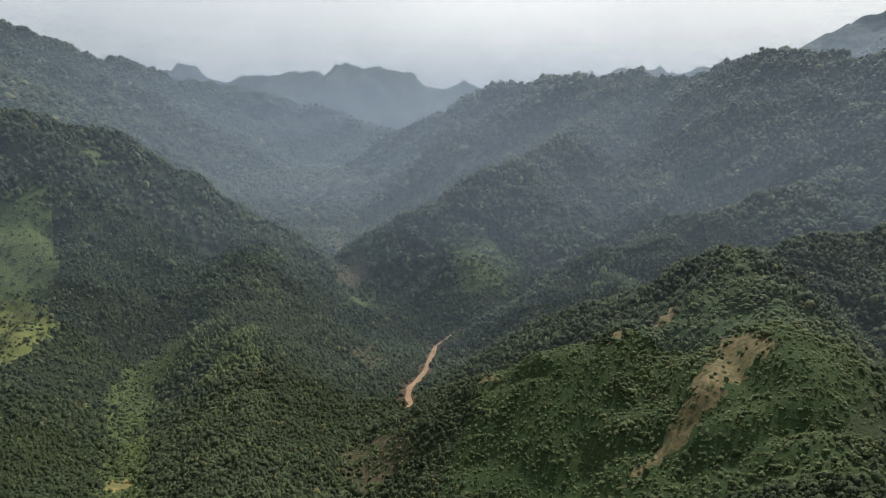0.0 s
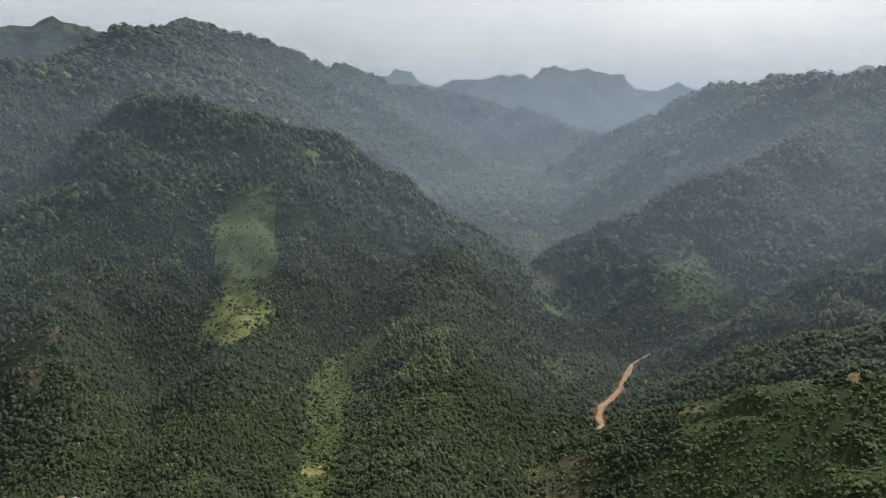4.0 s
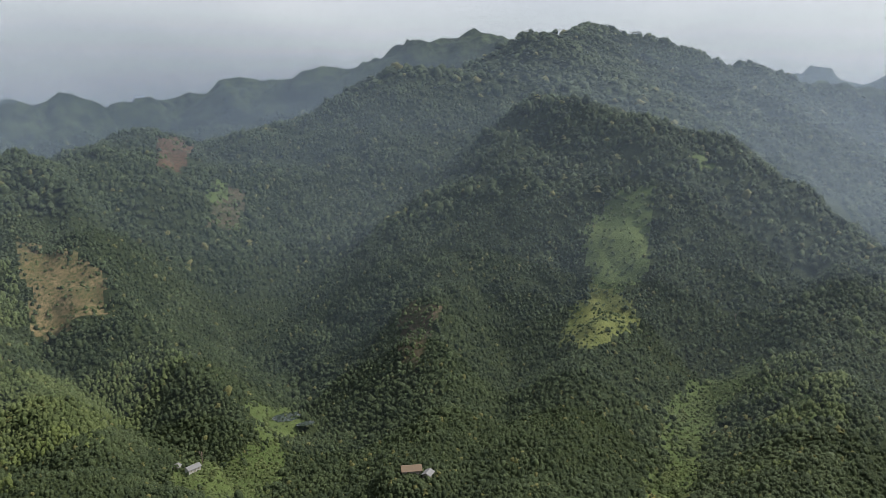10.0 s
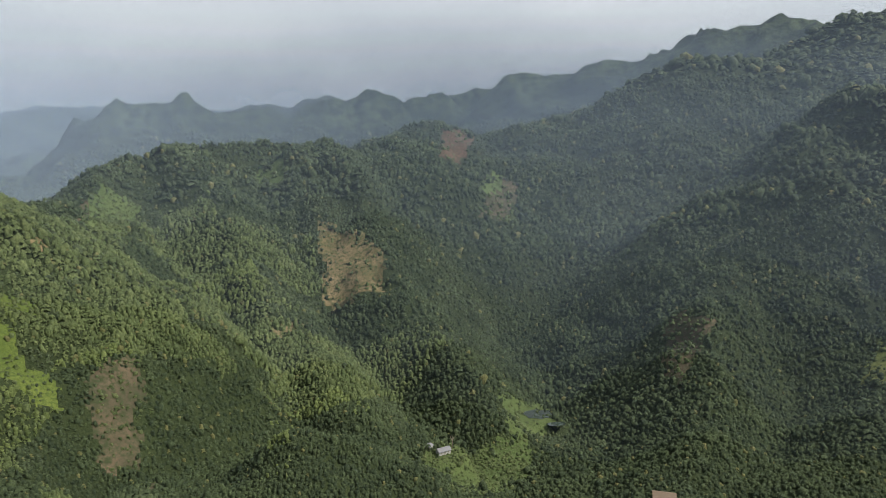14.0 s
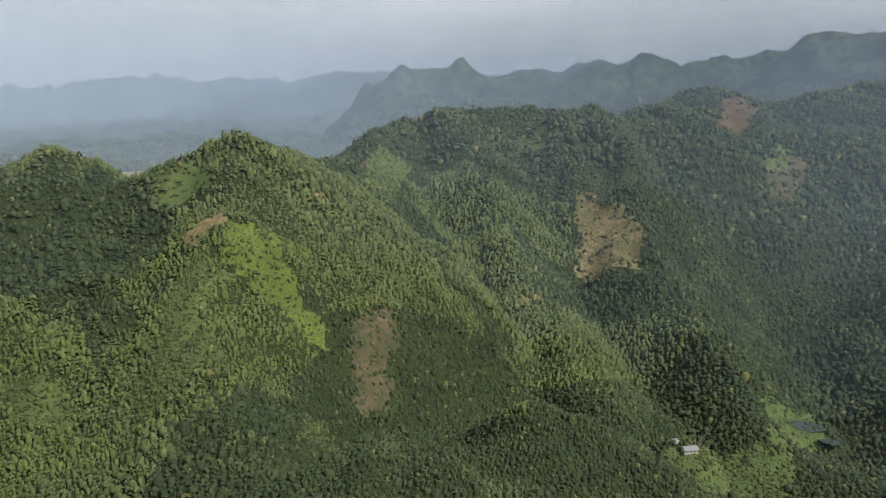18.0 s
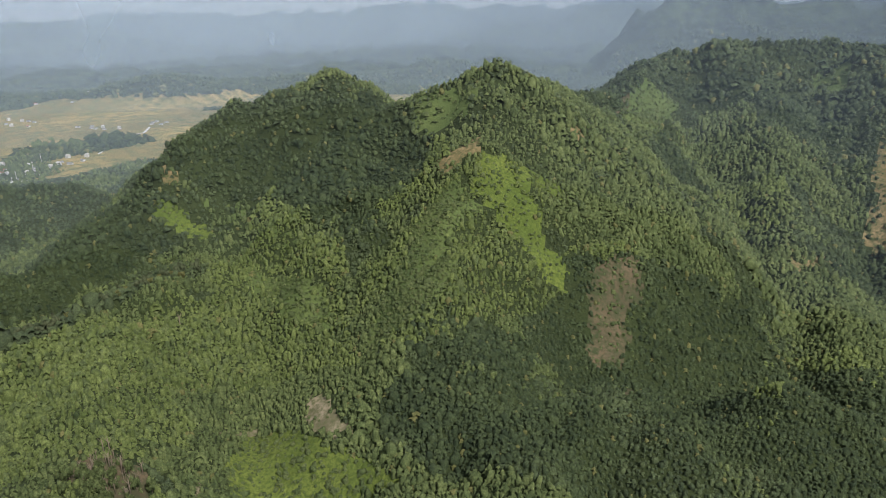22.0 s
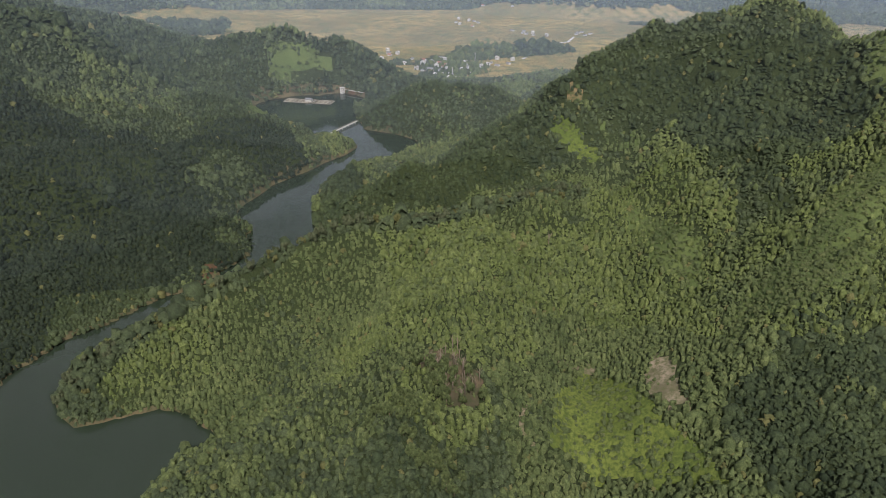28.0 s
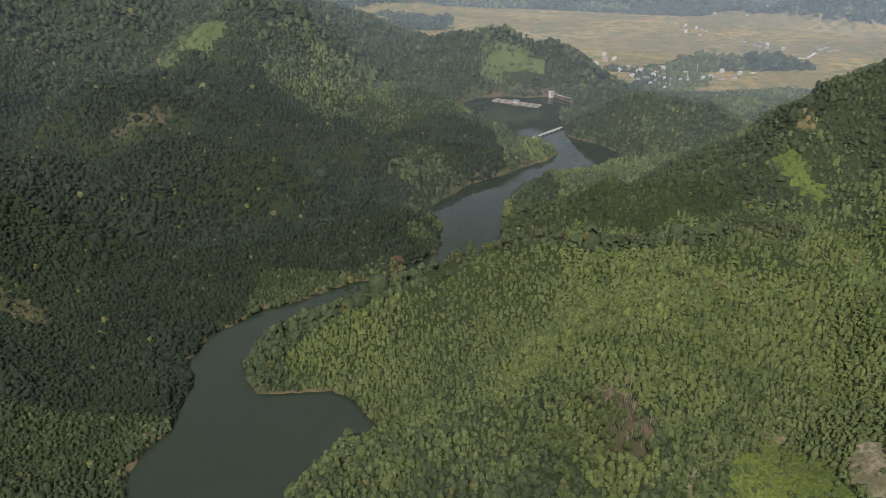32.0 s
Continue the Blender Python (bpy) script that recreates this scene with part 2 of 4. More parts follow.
# ---- the land: crests with their fall on both sides, valley floors, the lake's basin ----
# each crest: fall per metre, how round it is, and its line (x, y, z)
RIDGES = {
    "east_crest": (0.79, 14, ((856, -448, 237), (936, -373, 253), (1054, -238, 268), (1129, -138, 240), (1247, 15, 251), (1343, 141, 241), (1449, 232, 219), (1564, 385, 171), (1662, 557, 102))),
    "east_spur": (0.77, 14, ((1131, -46, 207), (976, 23, 151), (880, 64, 126), (834, 121, 105), (795, 173, 74), (764, 218, 44), (746, 247, 16))),
    "east_low_spur": (0.77, 14, ((832, -373, 150), (774, -282, 131), (710, -186, 111), (663, -120, 90), (640, -71, 66), (620, -18, 33), (614, 31, 0), (621, 70, -21))),
    "grass_hill": (0.7, 14, ((566, -333, 127), (547, -228, 107), (492, -142, 96), (435, -110, 69), (400, -69, 54), (384, -36, 47), (386, -6, 35), (388, 25, 16), (367, 44, -4))),
    "grass_spur": (0.64, 19, ((492, -142, 96), (432, -156, 80), (364, -164, 68), (295, -165, 60), (235, -165, 53))),
    "field_hill": (0.79, 14, ((536, 692, 198), (547, 660, 201), (575, 599, 198), (596, 553, 194), (643, 490, 161), (673, 416, 119), (673, 332, 70), (648, 257, 27), (642, 203, -3), (663, 165, -17), (691, 111, -34))),
    "field_hill_back": (0.77, 14, ((545, 675, 200), (580, 820, 172), (672, 999, 191), (811, 1180, 291))),
    "field_west_spur": (0.7, 14, ((545, 675, 200), (461, 634, 154), (391, 589, 100), (333, 532, 56), (291, 477, 26), (260, 417, 8), (234, 343, 2), (197, 289, 4), (162, 248, 10))),
    "field_mid_spur": (0.7, 19, ((589, 589, 186), (545, 528, 108), (480, 440, 55), (378, 349, 14), (282, 281, 5), (222, 227, 12), (184, 187, 16))),
    "field_east_spur": (0.7, 19, ((664, 327, 69), (563, 288, 44), (494, 251, 23), (443, 199, 14), (375, 164, 9), (313, 138, 9), (262, 113, 9))),
    "great_crest": (0.55, 25, ((448, 1119, 208), (560, 1136, 271), (645, 1150, 264), (757, 1177, 295), (850, 1158, 340), (1081, 1376, 364), (1343, 1584, 435), (1520, 1459, 390), (1681, 1367, 324), (1874, 1287, 283), (2033, 1232, 263), (2064, 979, 208), (2053, 762, 157))),
    "bowl_rim": (0.55, 25, ((570, 1149, 269), (448, 1125, 219), (346, 1105, 176), (243, 1058, 164), (185, 1016, 143), (103, 1016, 165), (37, 959, 157))),
    "bowl_spur": (0.58, 25, ((632, 984, 188), (520, 861, 118), (405, 755, 66), (286, 644, 26))),
    "back_chain": (0.55, 25, ((-103, 2645, 145), (117, 2547, 188), (216, 2542, 234), (333, 2531, 237), (527, 2498, 306), (643, 2473, 287), (792, 2429, 348), (940, 2380, 318), (1112, 2300, 433), (1326, 2184, 475), (1454, 2107, 456), (1678, 1946, 403))),
    "rock_range": (1.0, 8, ((-1058, 2038, -46), (-964, 2093, 32), (-903, 2158, 101), (-853, 2202, 169), (-811, 2219, 212), (-752, 2240, 198), (-640, 2275, 197), (-611, 2284, 227), (-589, 2290, 240), (-562, 2297, 228), (-523, 2306, 191), (-457, 2321, 185), (-370, 2337, 208), (-282, 2350, 201), (-213, 2358, 228), (-135, 2365, 223), (-55, 2368, 191), (-9, 2370, 237), (64, 2370, 219), (100, 2369, 195), (206, 2463, 250), (277, 2457, 240))),
    "far_range": (0.4, 60, ((-3960, 2054, 108), (-3618, 2607, 108), (-3211, 3094, 122), (-2727, 3529, 172), (-2596, 3626, 131), (-2317, 3811, 158), (-2114, 3927, 130), (-1872, 4050, 194), (-1560, 4181, 183), (-934, 4468, 171), (-429, 4547, 150))),
    "far_range_west": (0.4, 60, ((-4255, 444, 186), (-4045, 1039, 156), (-3912, 1453, 78), (-3751, 2041, 45))),
    "plain_hills": (0.3, 60, ((-2199, 1810, -53), (-1989, 2043, -16), (-1833, 2185, -1), (-1612, 2355, 19), (-1391, 2490, -10), (-1236, 2574, 19))),
    "dome_range": (0.5, 20, ((2816, 2138, 277), (2775, 1856, 304), (2882, 1489, 335), (2870, 1319, 368), (2953, 1132, 379), (3017, 963, 356), (3064, 825, 288), (3107, 661, 303), (3133, 542, 274), (3164, 253, 252), (3077, 60, 322), (2978, -11, 339), (2978, -98, 368), (2976, -208, 339), (2860, -413, 333), (2528, -576, 383), (2503, -682, 415), (2380, -741, 461), (2335, -873, 496))),
    "bump": (0.9, 10, ((3442, 2467, 390), (3586, 2433, 452), (3567, 2289, 379))),
    "west_crest": (0.77, 14, ((-382, 363, 137), (-343, 366, 132), (-301, 369, 124), (-277, 375, 129), (-244, 389, 144), (-237, 437, 129), (-242, 501, 117), (-250, 586, 112), (-244, 688, 128), (-209, 765, 148), (-162, 797, 140), (-111, 838, 151), (-61, 865, 150), (-3, 918, 138), (53, 1019, 155), (129, 1045, 166), (186, 1058, 154))),
    "brown_spur": (0.79, 16, ((-244, 389, 144), (-224, 343, 118), (-214, 324, 105), (-198, 283, 83), (-175, 243, 65), (-142, 206, 50), (-110, 176, 43), (-89, 157, 40))),
    "dark_spur": (0.77, 16, ((-213, 328, 100), (-187, 375, 84), (-161, 415, 60), (-121, 418, 23), (-83, 397, 0), (-41, 376, -15), (-25, 366, -16))),
    "clearing_spur": (0.83, 16, ((-54, 795, 154), (-20, 745, 126), (9, 682, 88), (32, 598, 43), (64, 523, 19), (84, 461, -3), (100, 405, -14))),
    "pale_spur": (0.77, 19, ((-200, 747, 147), (-151, 684, 107), (-103, 615, 63), (-66, 519, 26), (-30, 445, 9), (-1, 384, 0), (20, 333, -4))),
    "front_knoll": (0.64, 16, ((-36, 250, 27), (-19, 266, 30), (1, 272, 25), (22, 273, 16), (34, 257, 7))),
    "low_knoll": (0.58, 16, ((-142, 206, 50), (-101, 196, 39), (-79, 213, 39), (-57, 212, 35), (-31, 203, 27))),
    "lake_shoulder": (0.79, 14, ((-391, 373, 135), (-423, 319, 119), (-432, 273, 98), (-417, 237, 67), (-408, 202, 53), (-402, 159, 44), (-403, 122, 39))),
    "shoulder_face": (0.64, 19, ((-427, 242, 64), (-358, 237, 37), (-311, 222, 26))),
    "wood_ridge": (0.7, 10, ((-333, 204, 40), (-328, 171, 43), (-326, 142, 43), (-327, 115, 39), (-338, 75, 33), (-340, 34, 26), (-324, -1, 20), (-301, -39, 16), (-285, -64, 13), (-268, -78, 6))),
    "near_ridge": (0.74, 16, ((-326, 142, 42), (-268, 112, 38), (-226, 74, 38), (-193, 58, 39), (-169, 45, 38), (-146, 36, 41))),
    "near_arm": (0.64, 12, ((-226, 74, 38), (-203, 34, 32), (-188, 10, 28), (-182, -17, 24), (-170, -42, 24))),
    "west_hill": (0.64, 16, ((-348, -305, 67), (-396, -254, 56), (-432, -221, 54), (-480, -171, 48), (-513, -127, 42), (-542, -78, 35), (-540, -17, 30), (-533, 47, 29), (-510, 87, 23))),
    "grassy_ridge": (0.64, 11, ((-707, -164, 114), (-659, -180, 98), (-625, -198, 85), (-587, -226, 75), (-555, -248, 74))),
    "grassy_long": (0.58, 14, ((-821, -197, 95), (-741, -101, 60), (-704, -32, 46), (-670, 21, 32), (-651, 67, 11))),
    "dam_hill": (0.58, 16, ((-1025, -184, 60), (-968, -64, 56), (-919, 15, 55), (-866, 86, 63), (-838, 135, 55), (-806, 176, 36), (-783, 210, 18))),
    "far_shore_hill": (0.58, 14, ((-601, 130, 18), (-616, 168, 29), (-636, 214, 34), (-626, 265, 28))),
    "plain_edge": (0.35, 40, ((-1639, 724, -19), (-1606, 843, 2), (-1571, 967, 18), (-1517, 1080, -8), (-1478, 1291, -10), (-1456, 1599, -19), (-1311, 1970, 11))),
    "plain_edge_west": (0.3, 40, ((-1866, -228, 30), (-1977, 43, 8), (-2046, 340, -14), (-1963, 663, -29))),
    "inlet_spur": (0.58, 7, ((-237, -214, 8), (-223, -161, 4), (-220, -130, -1), (-237, -117, -11))),
    "west_back": (0.58, 16, ((-571, -501, 156), (-659, -451, 151), (-748, -401, 146), (-843, -310, 133), (-931, -214, 102), (-994, -132, 74), (-1029, -60, 55))),
}
FLOOR = ((151, 476, -50), (62, 374, -32), (163, 256, -22), (120, 150, -30), (448, 75, -28), (695, 104, -40), (295, 206, -22), (1000, 190, -10),
         (1500, 600, 40), (120, 800, 10), (300, 900, 30), (0, 0, -30), (200, -100, -30), (-250, -60, -10), (-480, 40, -10), (-700, 110, -10),
         (-1000, 350, -32), (-1400, 500, -40), (-1800, 900, -45), (-1200, 1600, -40), (-2600, 1500, -45), (-3600, 2600, -40), (-300, 1600, -30),
         (-120, 330, -20), (0, 300, -25), (-600, -500, 10), (2500, 1500, 60), (3500, 600, 60), (-900, -100, -5), (-225, -230, 20), (-170, -160, 5), (-2500, 0, -40))
LAKE = ((-185, -80, 26), (-212, -80, 36), (-237, -44, 18), (-230, -27, 9), (-238, -46, 18), (-238, -88, 22), (-279, -98, 13), (-300, -95, 12), (-321, -76, 12), (-341, -47, 11), (-363, -10, 11),
        (-390, 25, 17), (-412, 34, 21), (-472, 36, 25), (-502, 52, 20), (-540, 100, 18), (-585, 155, 25), (-629, 124, 20), (-690, 104, 40), (-740, 98, 54), (-758, 138, 34))
# levelled ground: a pond, two farmsteads
LEVEL = ((141, 434, 13, -31.5), (60, 333, 12, -6.5), (160, 250, 12, 7.5))
ROAD = ((628, 86), (620, 94), (612, 100), (575, 95), (543, 88), (512, 86), (492, 88), (472, 83), (448, 72), (430, 68), (405, 60))


def near_segment(x, y, a, b):
    ux, uy = b[0] - a[0], b[1] - a[1]
    s = np.clip(((x - a[0]) * ux + (y - a[1]) * uy) / (ux * ux + uy * uy + 1e-9), 0, 1)
    return np.hypot(x - a[0] - s * ux, y - a[1] - s * uy), a[2] + s * (b[2] - a[2])


def hash_noise(i, j, seed):
    v = np.sin(i * 127.1 + j * 311.7 + seed * 74.7) * 43758.5453
    return v - np.floor(v)


def value_noise(x, y, size, seed=0):
    x, y = x / size, y / size
    i, j = np.floor(x), np.floor(y)
    u, v = x - i, y - j
    u, v = u * u * (3 - 2 * u), v * v * (3 - 2 * v)
    a, b = hash_noise(i, j, seed), hash_noise(i + 1, j, seed)
    c, d = hash_noise(i, j + 1, seed), hash_noise(i + 1, j + 1, seed)
    return (a + (b - a) * u + (c - a) * v + (a - b - c + d) * u * v) * 2 - 1


def lake_edge(x, y):
    """How far a place lies outside the lake's shore; negative on the water."""
    out = np.full(np.shape(x), 1e9)
    for a, b in zip(LAKE, LAKE[1:]):
        d, w = near_segment(x, y, a, b)
        out = np.minimum(out, d - w)
    return out + value_noise(x, y, 22, 5) * 3.5


def height(x, y):
    x, y = np.asarray(x, float), np.asarray(y, float)
    far = np.hypot(x, y)
    warp = np.clip(far / 900, 0.25, 2.0)
    wx = x + warp * (9 * value_noise(x, y, 70, 1) + 4 * value_noise(x, y, 28, 2))
    wy = y + warp * (9 * value_noise(x, y, 70, 3) + 4 * value_noise(x, y, 28, 4))
    top = weight = 0
    for px, py, pz in FLOOR:
        w = 1 / ((x - px) ** 2 + (y - py) ** 2 + 900) ** 1.5
        top, weight = top + w * pz, weight + w
    land = top / weight
    ground = land
    soft = 4.0
    total = np.ones_like(x)
    for slope, bend, line in RIDGES.values():
        best = np.full(x.shape, -1e9)
        for a, b in zip(line, line[1:]):
            d, z = near_segment(wx, wy, a, b)
            best = np.maximum(best, z - slope * (np.sqrt(d * d + bend * bend) - bend))
        total += np.exp(np.clip((best - land) / soft, -40, 200))
    ground = land + soft * np.log(total)
    gully = np.abs(value_noise(x, y, 92, 31)) + 0.5 * np.abs(value_noise(x, y, 40, 32))
    steep = np.clip((ground - land) / 60, 0, 1)
    ground = ground + steep * (5 * value_noise(x, y, 110, 6) + 17 * (gully - 0.5) + 5 * (np.abs(value_noise(x, y, 24, 33)) - 0.35) + 1.5 * value_noise(x, y, 13, 8))
    ground = ground + np.where(far > 2200, 26 * (0.6 - 2 * np.abs(value_noise(x, y, 105, 36))) + 15 * (0.5 - np.abs(value_noise(x, y, 46, 37))), 0)
    for px, py, reach, level in LEVEL:
        w = np.clip(2 - np.hypot(x - px, y - py) / reach, 0, 1)
        ground = ground + (level - ground) * w * w * (3 - 2 * w)
    edge = lake_edge(x, y)
    rim = (x < -165) & (x > -790) & (y < 260)
    ground = np.where(rim & (edge > 0), np.maximum(ground, 1.2 + 0.12 * np.minimum(edge, 70)), ground)
    bank = np.where(edge > 0, 0.4 + edge * 0.95, -5.0 + np.maximum(edge, -4) * -0.0)
    bank = np.where((edge > -6) & (edge <= 0), 0.4 + edge, bank)
    return np.minimum(ground, np.where(edge < 80, bank, 1e9))


def road_gap(x, y):
    out = np.full(np.shape(x), 1e9)
    for a, b in zip(ROAD, ROAD[1:]):
        out = np.minimum(out, near_segment(x, y, (*a, 0), (*b, 0))[0])
    return out


# open ground with soft borders: centre and two half axes of each patch
CLEARINGS = {
    "crop": ((725, 76, 6, -42, 31, 13), (-383, 227, 17, 11, -19, 7)),
    "soil": ((711, 222, -9, -33, 22, 19), (1007, 390, -13, -39, 92, 46), (-517, -206, -10, 18, -4, -1), (-782, 197, -10, 16, 5, -6), (-313, -205, 6, 15, -13, -9), (-109, 292, 7, 8, -11, 17)),
    "grass": ((-719, 67, 11, 12, 64, -13), (600, 461, 8, -9, 4, 12)),
    "scrub": ((83, 347, 34, 27, 1, -35), (51, 327, 13, -1, 1, 12), (-341, 251, 58, -4, -44, 2), (-259, 217, 38, 1, -48, 11), (-186, 233, 16, -7, -18, 59), (436, 237, -19, -36, 30, 36)),
}
# fields and bare ground with clear borders: the corners of each
OPEN_GROUND = []
OPEN_GROUND.append(("crop", ((-211, 323), (-190, 336), (-165, 345), (-162, 336), (-174, 316), (-160, 309), (-149, 301), (-133, 296), (-132, 284), (-142, 280), (-162, 287), (-182, 291), (-198, 294))))
OPEN_GROUND.append(("dry", ((-235, 310), (-233, 320), (-225, 327), (-221, 339), (-210, 323), (-215, 312), (-219, 303))))
OPEN_GROUND.append(("crop", ((-184, 108), (-206, 136), (-187, 142), (-164, 142), (-145, 143), (-118, 139), (-144, 117), (-151, 108), (-165, 100))))
OPEN_GROUND.append(("cut", ((-198, 161), (-179, 160), (-163, 153), (-153, 147), (-157, 143), (-170, 145), (-181, 149))))
OPEN_GROUND.append(("cut", ((-210, 123), (-212, 144), (-205, 141), (-207, 122))))
OPEN_GROUND.append(("cut", ((-179, 94), (-183, 100), (-170, 91), (-161, 92), (-159, 88), (-168, 87))))
OPEN_GROUND.append(("burnt", ((-203, 58), (-199, 73), (-187, 77), (-171, 72), (-172, 64), (-183, 61), (-193, 55))))
OPEN_GROUND.append(("soil", ((-124, 311), (-110, 335), (-101, 322), (-102, 302), (-97, 278), (-107, 267), (-116, 289))))
OPEN_GROUND.append(("dry", ((-40, 661), (-30, 665), (-1, 649), (27, 622), (35, 598), (26, 591), (30, 569), (3, 567), (-18, 567), (-27, 588), (-27, 612), (-38, 641))))
OPEN_GROUND.append(("dry", ((-65, 485), (-50, 512), (-36, 543), (-34, 528), (-61, 480))))
OPEN_GROUND.append(("soil", ((-243, 598), (-233, 605), (-190, 518), (-177, 460))))
OPEN_GROUND.append(("scrub", ((-236, 626), (-208, 655), (-197, 600), (-188, 521), (-192, 458))))
OPEN_GROUND.append(("grass", ((-293, 363), (-240, 374), (-238, 353), (-252, 343), (-277, 342))))
OPEN_GROUND.append(("grass", ((-107, 793), (-87, 769), (-74, 734), (-89, 735))))
OPEN_GROUND.append(("soil", ((-98, 268), (-76, 253), (-69, 244), (-76, 230))))
OPEN_GROUND.append(("grass", ((461, 481), (514, 492), (533, 465), (502, 435), (467, 402), (442, 403), (426, 428), (440, 455))))
OPEN_GROUND.append(("meadowdry", ((430, 433), (440, 412), (434, 372), (403, 352), (350, 341), (360, 389), (401, 424))))
OPEN_GROUND.append(("scrub", ((479, 303), (460, 271), (408, 263), (350, 225), (297, 184), (265, 162), (249, 181), (288, 214), (335, 238), (376, 284), (432, 311))))
OPEN_GROUND.append(("yellow", ((289, 212), (301, 200), (289, 186), (279, 199))))
OPEN_GROUND.append(("soil", ((266, 500), (273, 462), (267, 434), (246, 414), (232, 411), (242, 447))))
OPEN_GROUND.append(("grass", ((110, 437), (160, 496), (150, 419), (121, 391), (127, 370), (85, 308), (53, 271), (74, 321), (109, 371), (113, 400))))
OPEN_GROUND.append(("red", ((113, 970), (142, 1049), (172, 1050), (162, 972), (133, 909), (103, 893))))
OPEN_GROUND.append(("soil", ((160, 864), (194, 902), (215, 889), (188, 805), (150, 795))))
OPEN_GROUND.append(("grass", ((154, 869), (195, 906), (192, 882), (157, 837))))
OPEN_GROUND.append(("grass", ((-121, 789), (-97, 769), (-80, 730), (-108, 749))))
OPEN_GROUND.append(("soil", ((257, 481), (272, 469), (279, 440), (259, 425), (232, 393), (235, 415), (251, 438))))
OPEN_GROUND.append(("crop", ((652, -167), (488, -160), (467, -163), (416, -182), (410, -223), (255, -177), (307, 10), (336, 11), (369, 3), (459, 1), (390, -72), (431, -111), (466, -135))))
OPEN_GROUND.append(("dry", ((392, -135), (375, -146), (349, -156), (347, -143), (323, -124), (313, -109), (305, -91), (299, -80), (318, -100), (342, -117))))
OPEN_GROUND.append(("dry", ((394, -71), (411, -87), (433, -113), (425, -113), (404, -88), (390, -73))))
OPEN_GROUND.append(("dry", ((386, 6), (388, -6), (385, -9), (378, 3))))
OPEN_GROUND.append(("soil", ((559, 167), (597, 160), (557, 130), (519, 126), (535, 150))))
OPEN_GROUND.append(("soil", ((359, 92), (381, 85), (370, 57), (347, 35), (335, 38), (321, 57), (327, 78))))
OPEN_GROUND.append(("soil", ((668, 236), (735, 242), (707, 205), (688, 208), (660, 223))))
OPEN_GROUND.append(("scrub", ((732, 115), (769, 77), (728, 24), (698, 40), (672, 87))))
OPEN_GROUND.append(("grass", ((659, 214), (681, 185), (649, 179), (647, 204))))
OPEN_GROUND.append(("grass", ((-654, -244), (-665, -222), (-665, -194), (-662, -175), (-642, -168), (-629, -171), (-603, -204), (-586, -219))))
OPEN_GROUND.append(("grass", ((-704, -168), (-690, -160), (-671, -186))))
OPEN_GROUND.append(("grass", ((-843, 76), (-837, 116), (-818, 155), (-803, 125), (-810, 78))))
OPEN_GROUND.append(("grass", ((-770, 42), (-745, 78), (-652, 56), (-650, 35))))
OPEN_GROUND.append(("red", ((-388, -17), (-388, 0), (-377, 5), (-368, -21))))
OPEN_GROUND.append(("dry", ((-418, 239), (-412, 247), (-404, 241), (-409, 236))))
OPEN_GROUND.append(("soil", ((-523, -209), (-540, -189), (-526, -190), (-511, -207))))
OPEN_GROUND.append(("dry", ((-187, 390), (-187, 412), (-179, 397), (-181, 382))))
# stands of one sort of tree, a few dark ones painted as shade: the corners of each
STANDS = []
STANDS.append(("young", ((-329, 73), (-324, 103), (-311, 134), (-294, 153), (-261, 142), (-231, 117), (-214, 77), (-242, 66), (-308, 72))))
STANDS.append(("young", ((-327, -80), (-303, -47), (-295, -20), (-271, -20), (-265, -46), (-263, -65))))
STANDS.append(("young", ((-198, 238), (-185, 256), (-185, 293), (-144, 277), (-133, 290), (-135, 265), (-148, 219), (-175, 216))))
STANDS.append(("young", ((-305, 229), (-268, 243), (-233, 224), (-176, 177), (-192, 172), (-256, 203))))
STANDS.append(("dark", ((-136, 276), (-120, 301), (-106, 281), (-84, 226), (-110, 248), (-122, 251))))
STANDS.append(("dark", ((-108, 302), (-81, 382), (-56, 329), (-68, 248), (-97, 279))))
STANDS.append(("dark", ((-155, 167), (-147, 199), (-125, 187), (-102, 215), (-83, 187), (-86, 156), (-109, 149), (-143, 155))))
STANDS.append(("dark", ((-99, 307), (-69, 389), (-49, 375), (-45, 343), (-35, 234), (-63, 261), (-76, 257), (-97, 287))))
STANDS.append(("dark", ((-357, 339), (-278, 343), (-257, 308), (-290, 297), (-289, 262), (-360, 274), (-409, 260))))
STANDS.append(("dark", ((-536, 80), (-405, 127), (-397, 182), (-370, 187), (-377, 141), (-387, 86), (-412, 57))))
STANDS.append(("light", ((-163, 620), (-114, 640), (-45, 651), (-28, 585), (-69, 496), (-103, 423))))
STANDS.append(("light", ((-411, 241), (-378, 257), (-313, 255), (-273, 238), (-281, 210), (-311, 176), (-394, 206))))
STANDS.append(("dark", ((551, 476), (658, 400), (644, 308), (581, 263), (504, 299), (513, 340), (452, 379))))
STANDS.append(("light", ((466, 283), (556, 229), (593, 173), (425, 155), (304, 105), (265, 154), (401, 255))))
STANDS.append(("dark", ((276, 451), (370, 502), (426, 447), (366, 389), (291, 334), (240, 360))))
STANDS.append(("dark", ((165, 709), (317, 753), (316, 531), (233, 421), (194, 505), (131, 599))))
STANDS.append(("dark", ((-129, 309), (-103, 346), (-65, 373), (-29, 267), (-35, 238), (-107, 247), (-122, 280))))
# dark leaves on these lower slopes stand in for shade
STANDS.append(("dark", ((307, 427), (354, 363), (368, 310), (476, 337), (358, 224), (183, 238))))
STANDS.append(("dark", ((353, 349), (434, 324), (358, 243), (276, 173), (227, 215))))
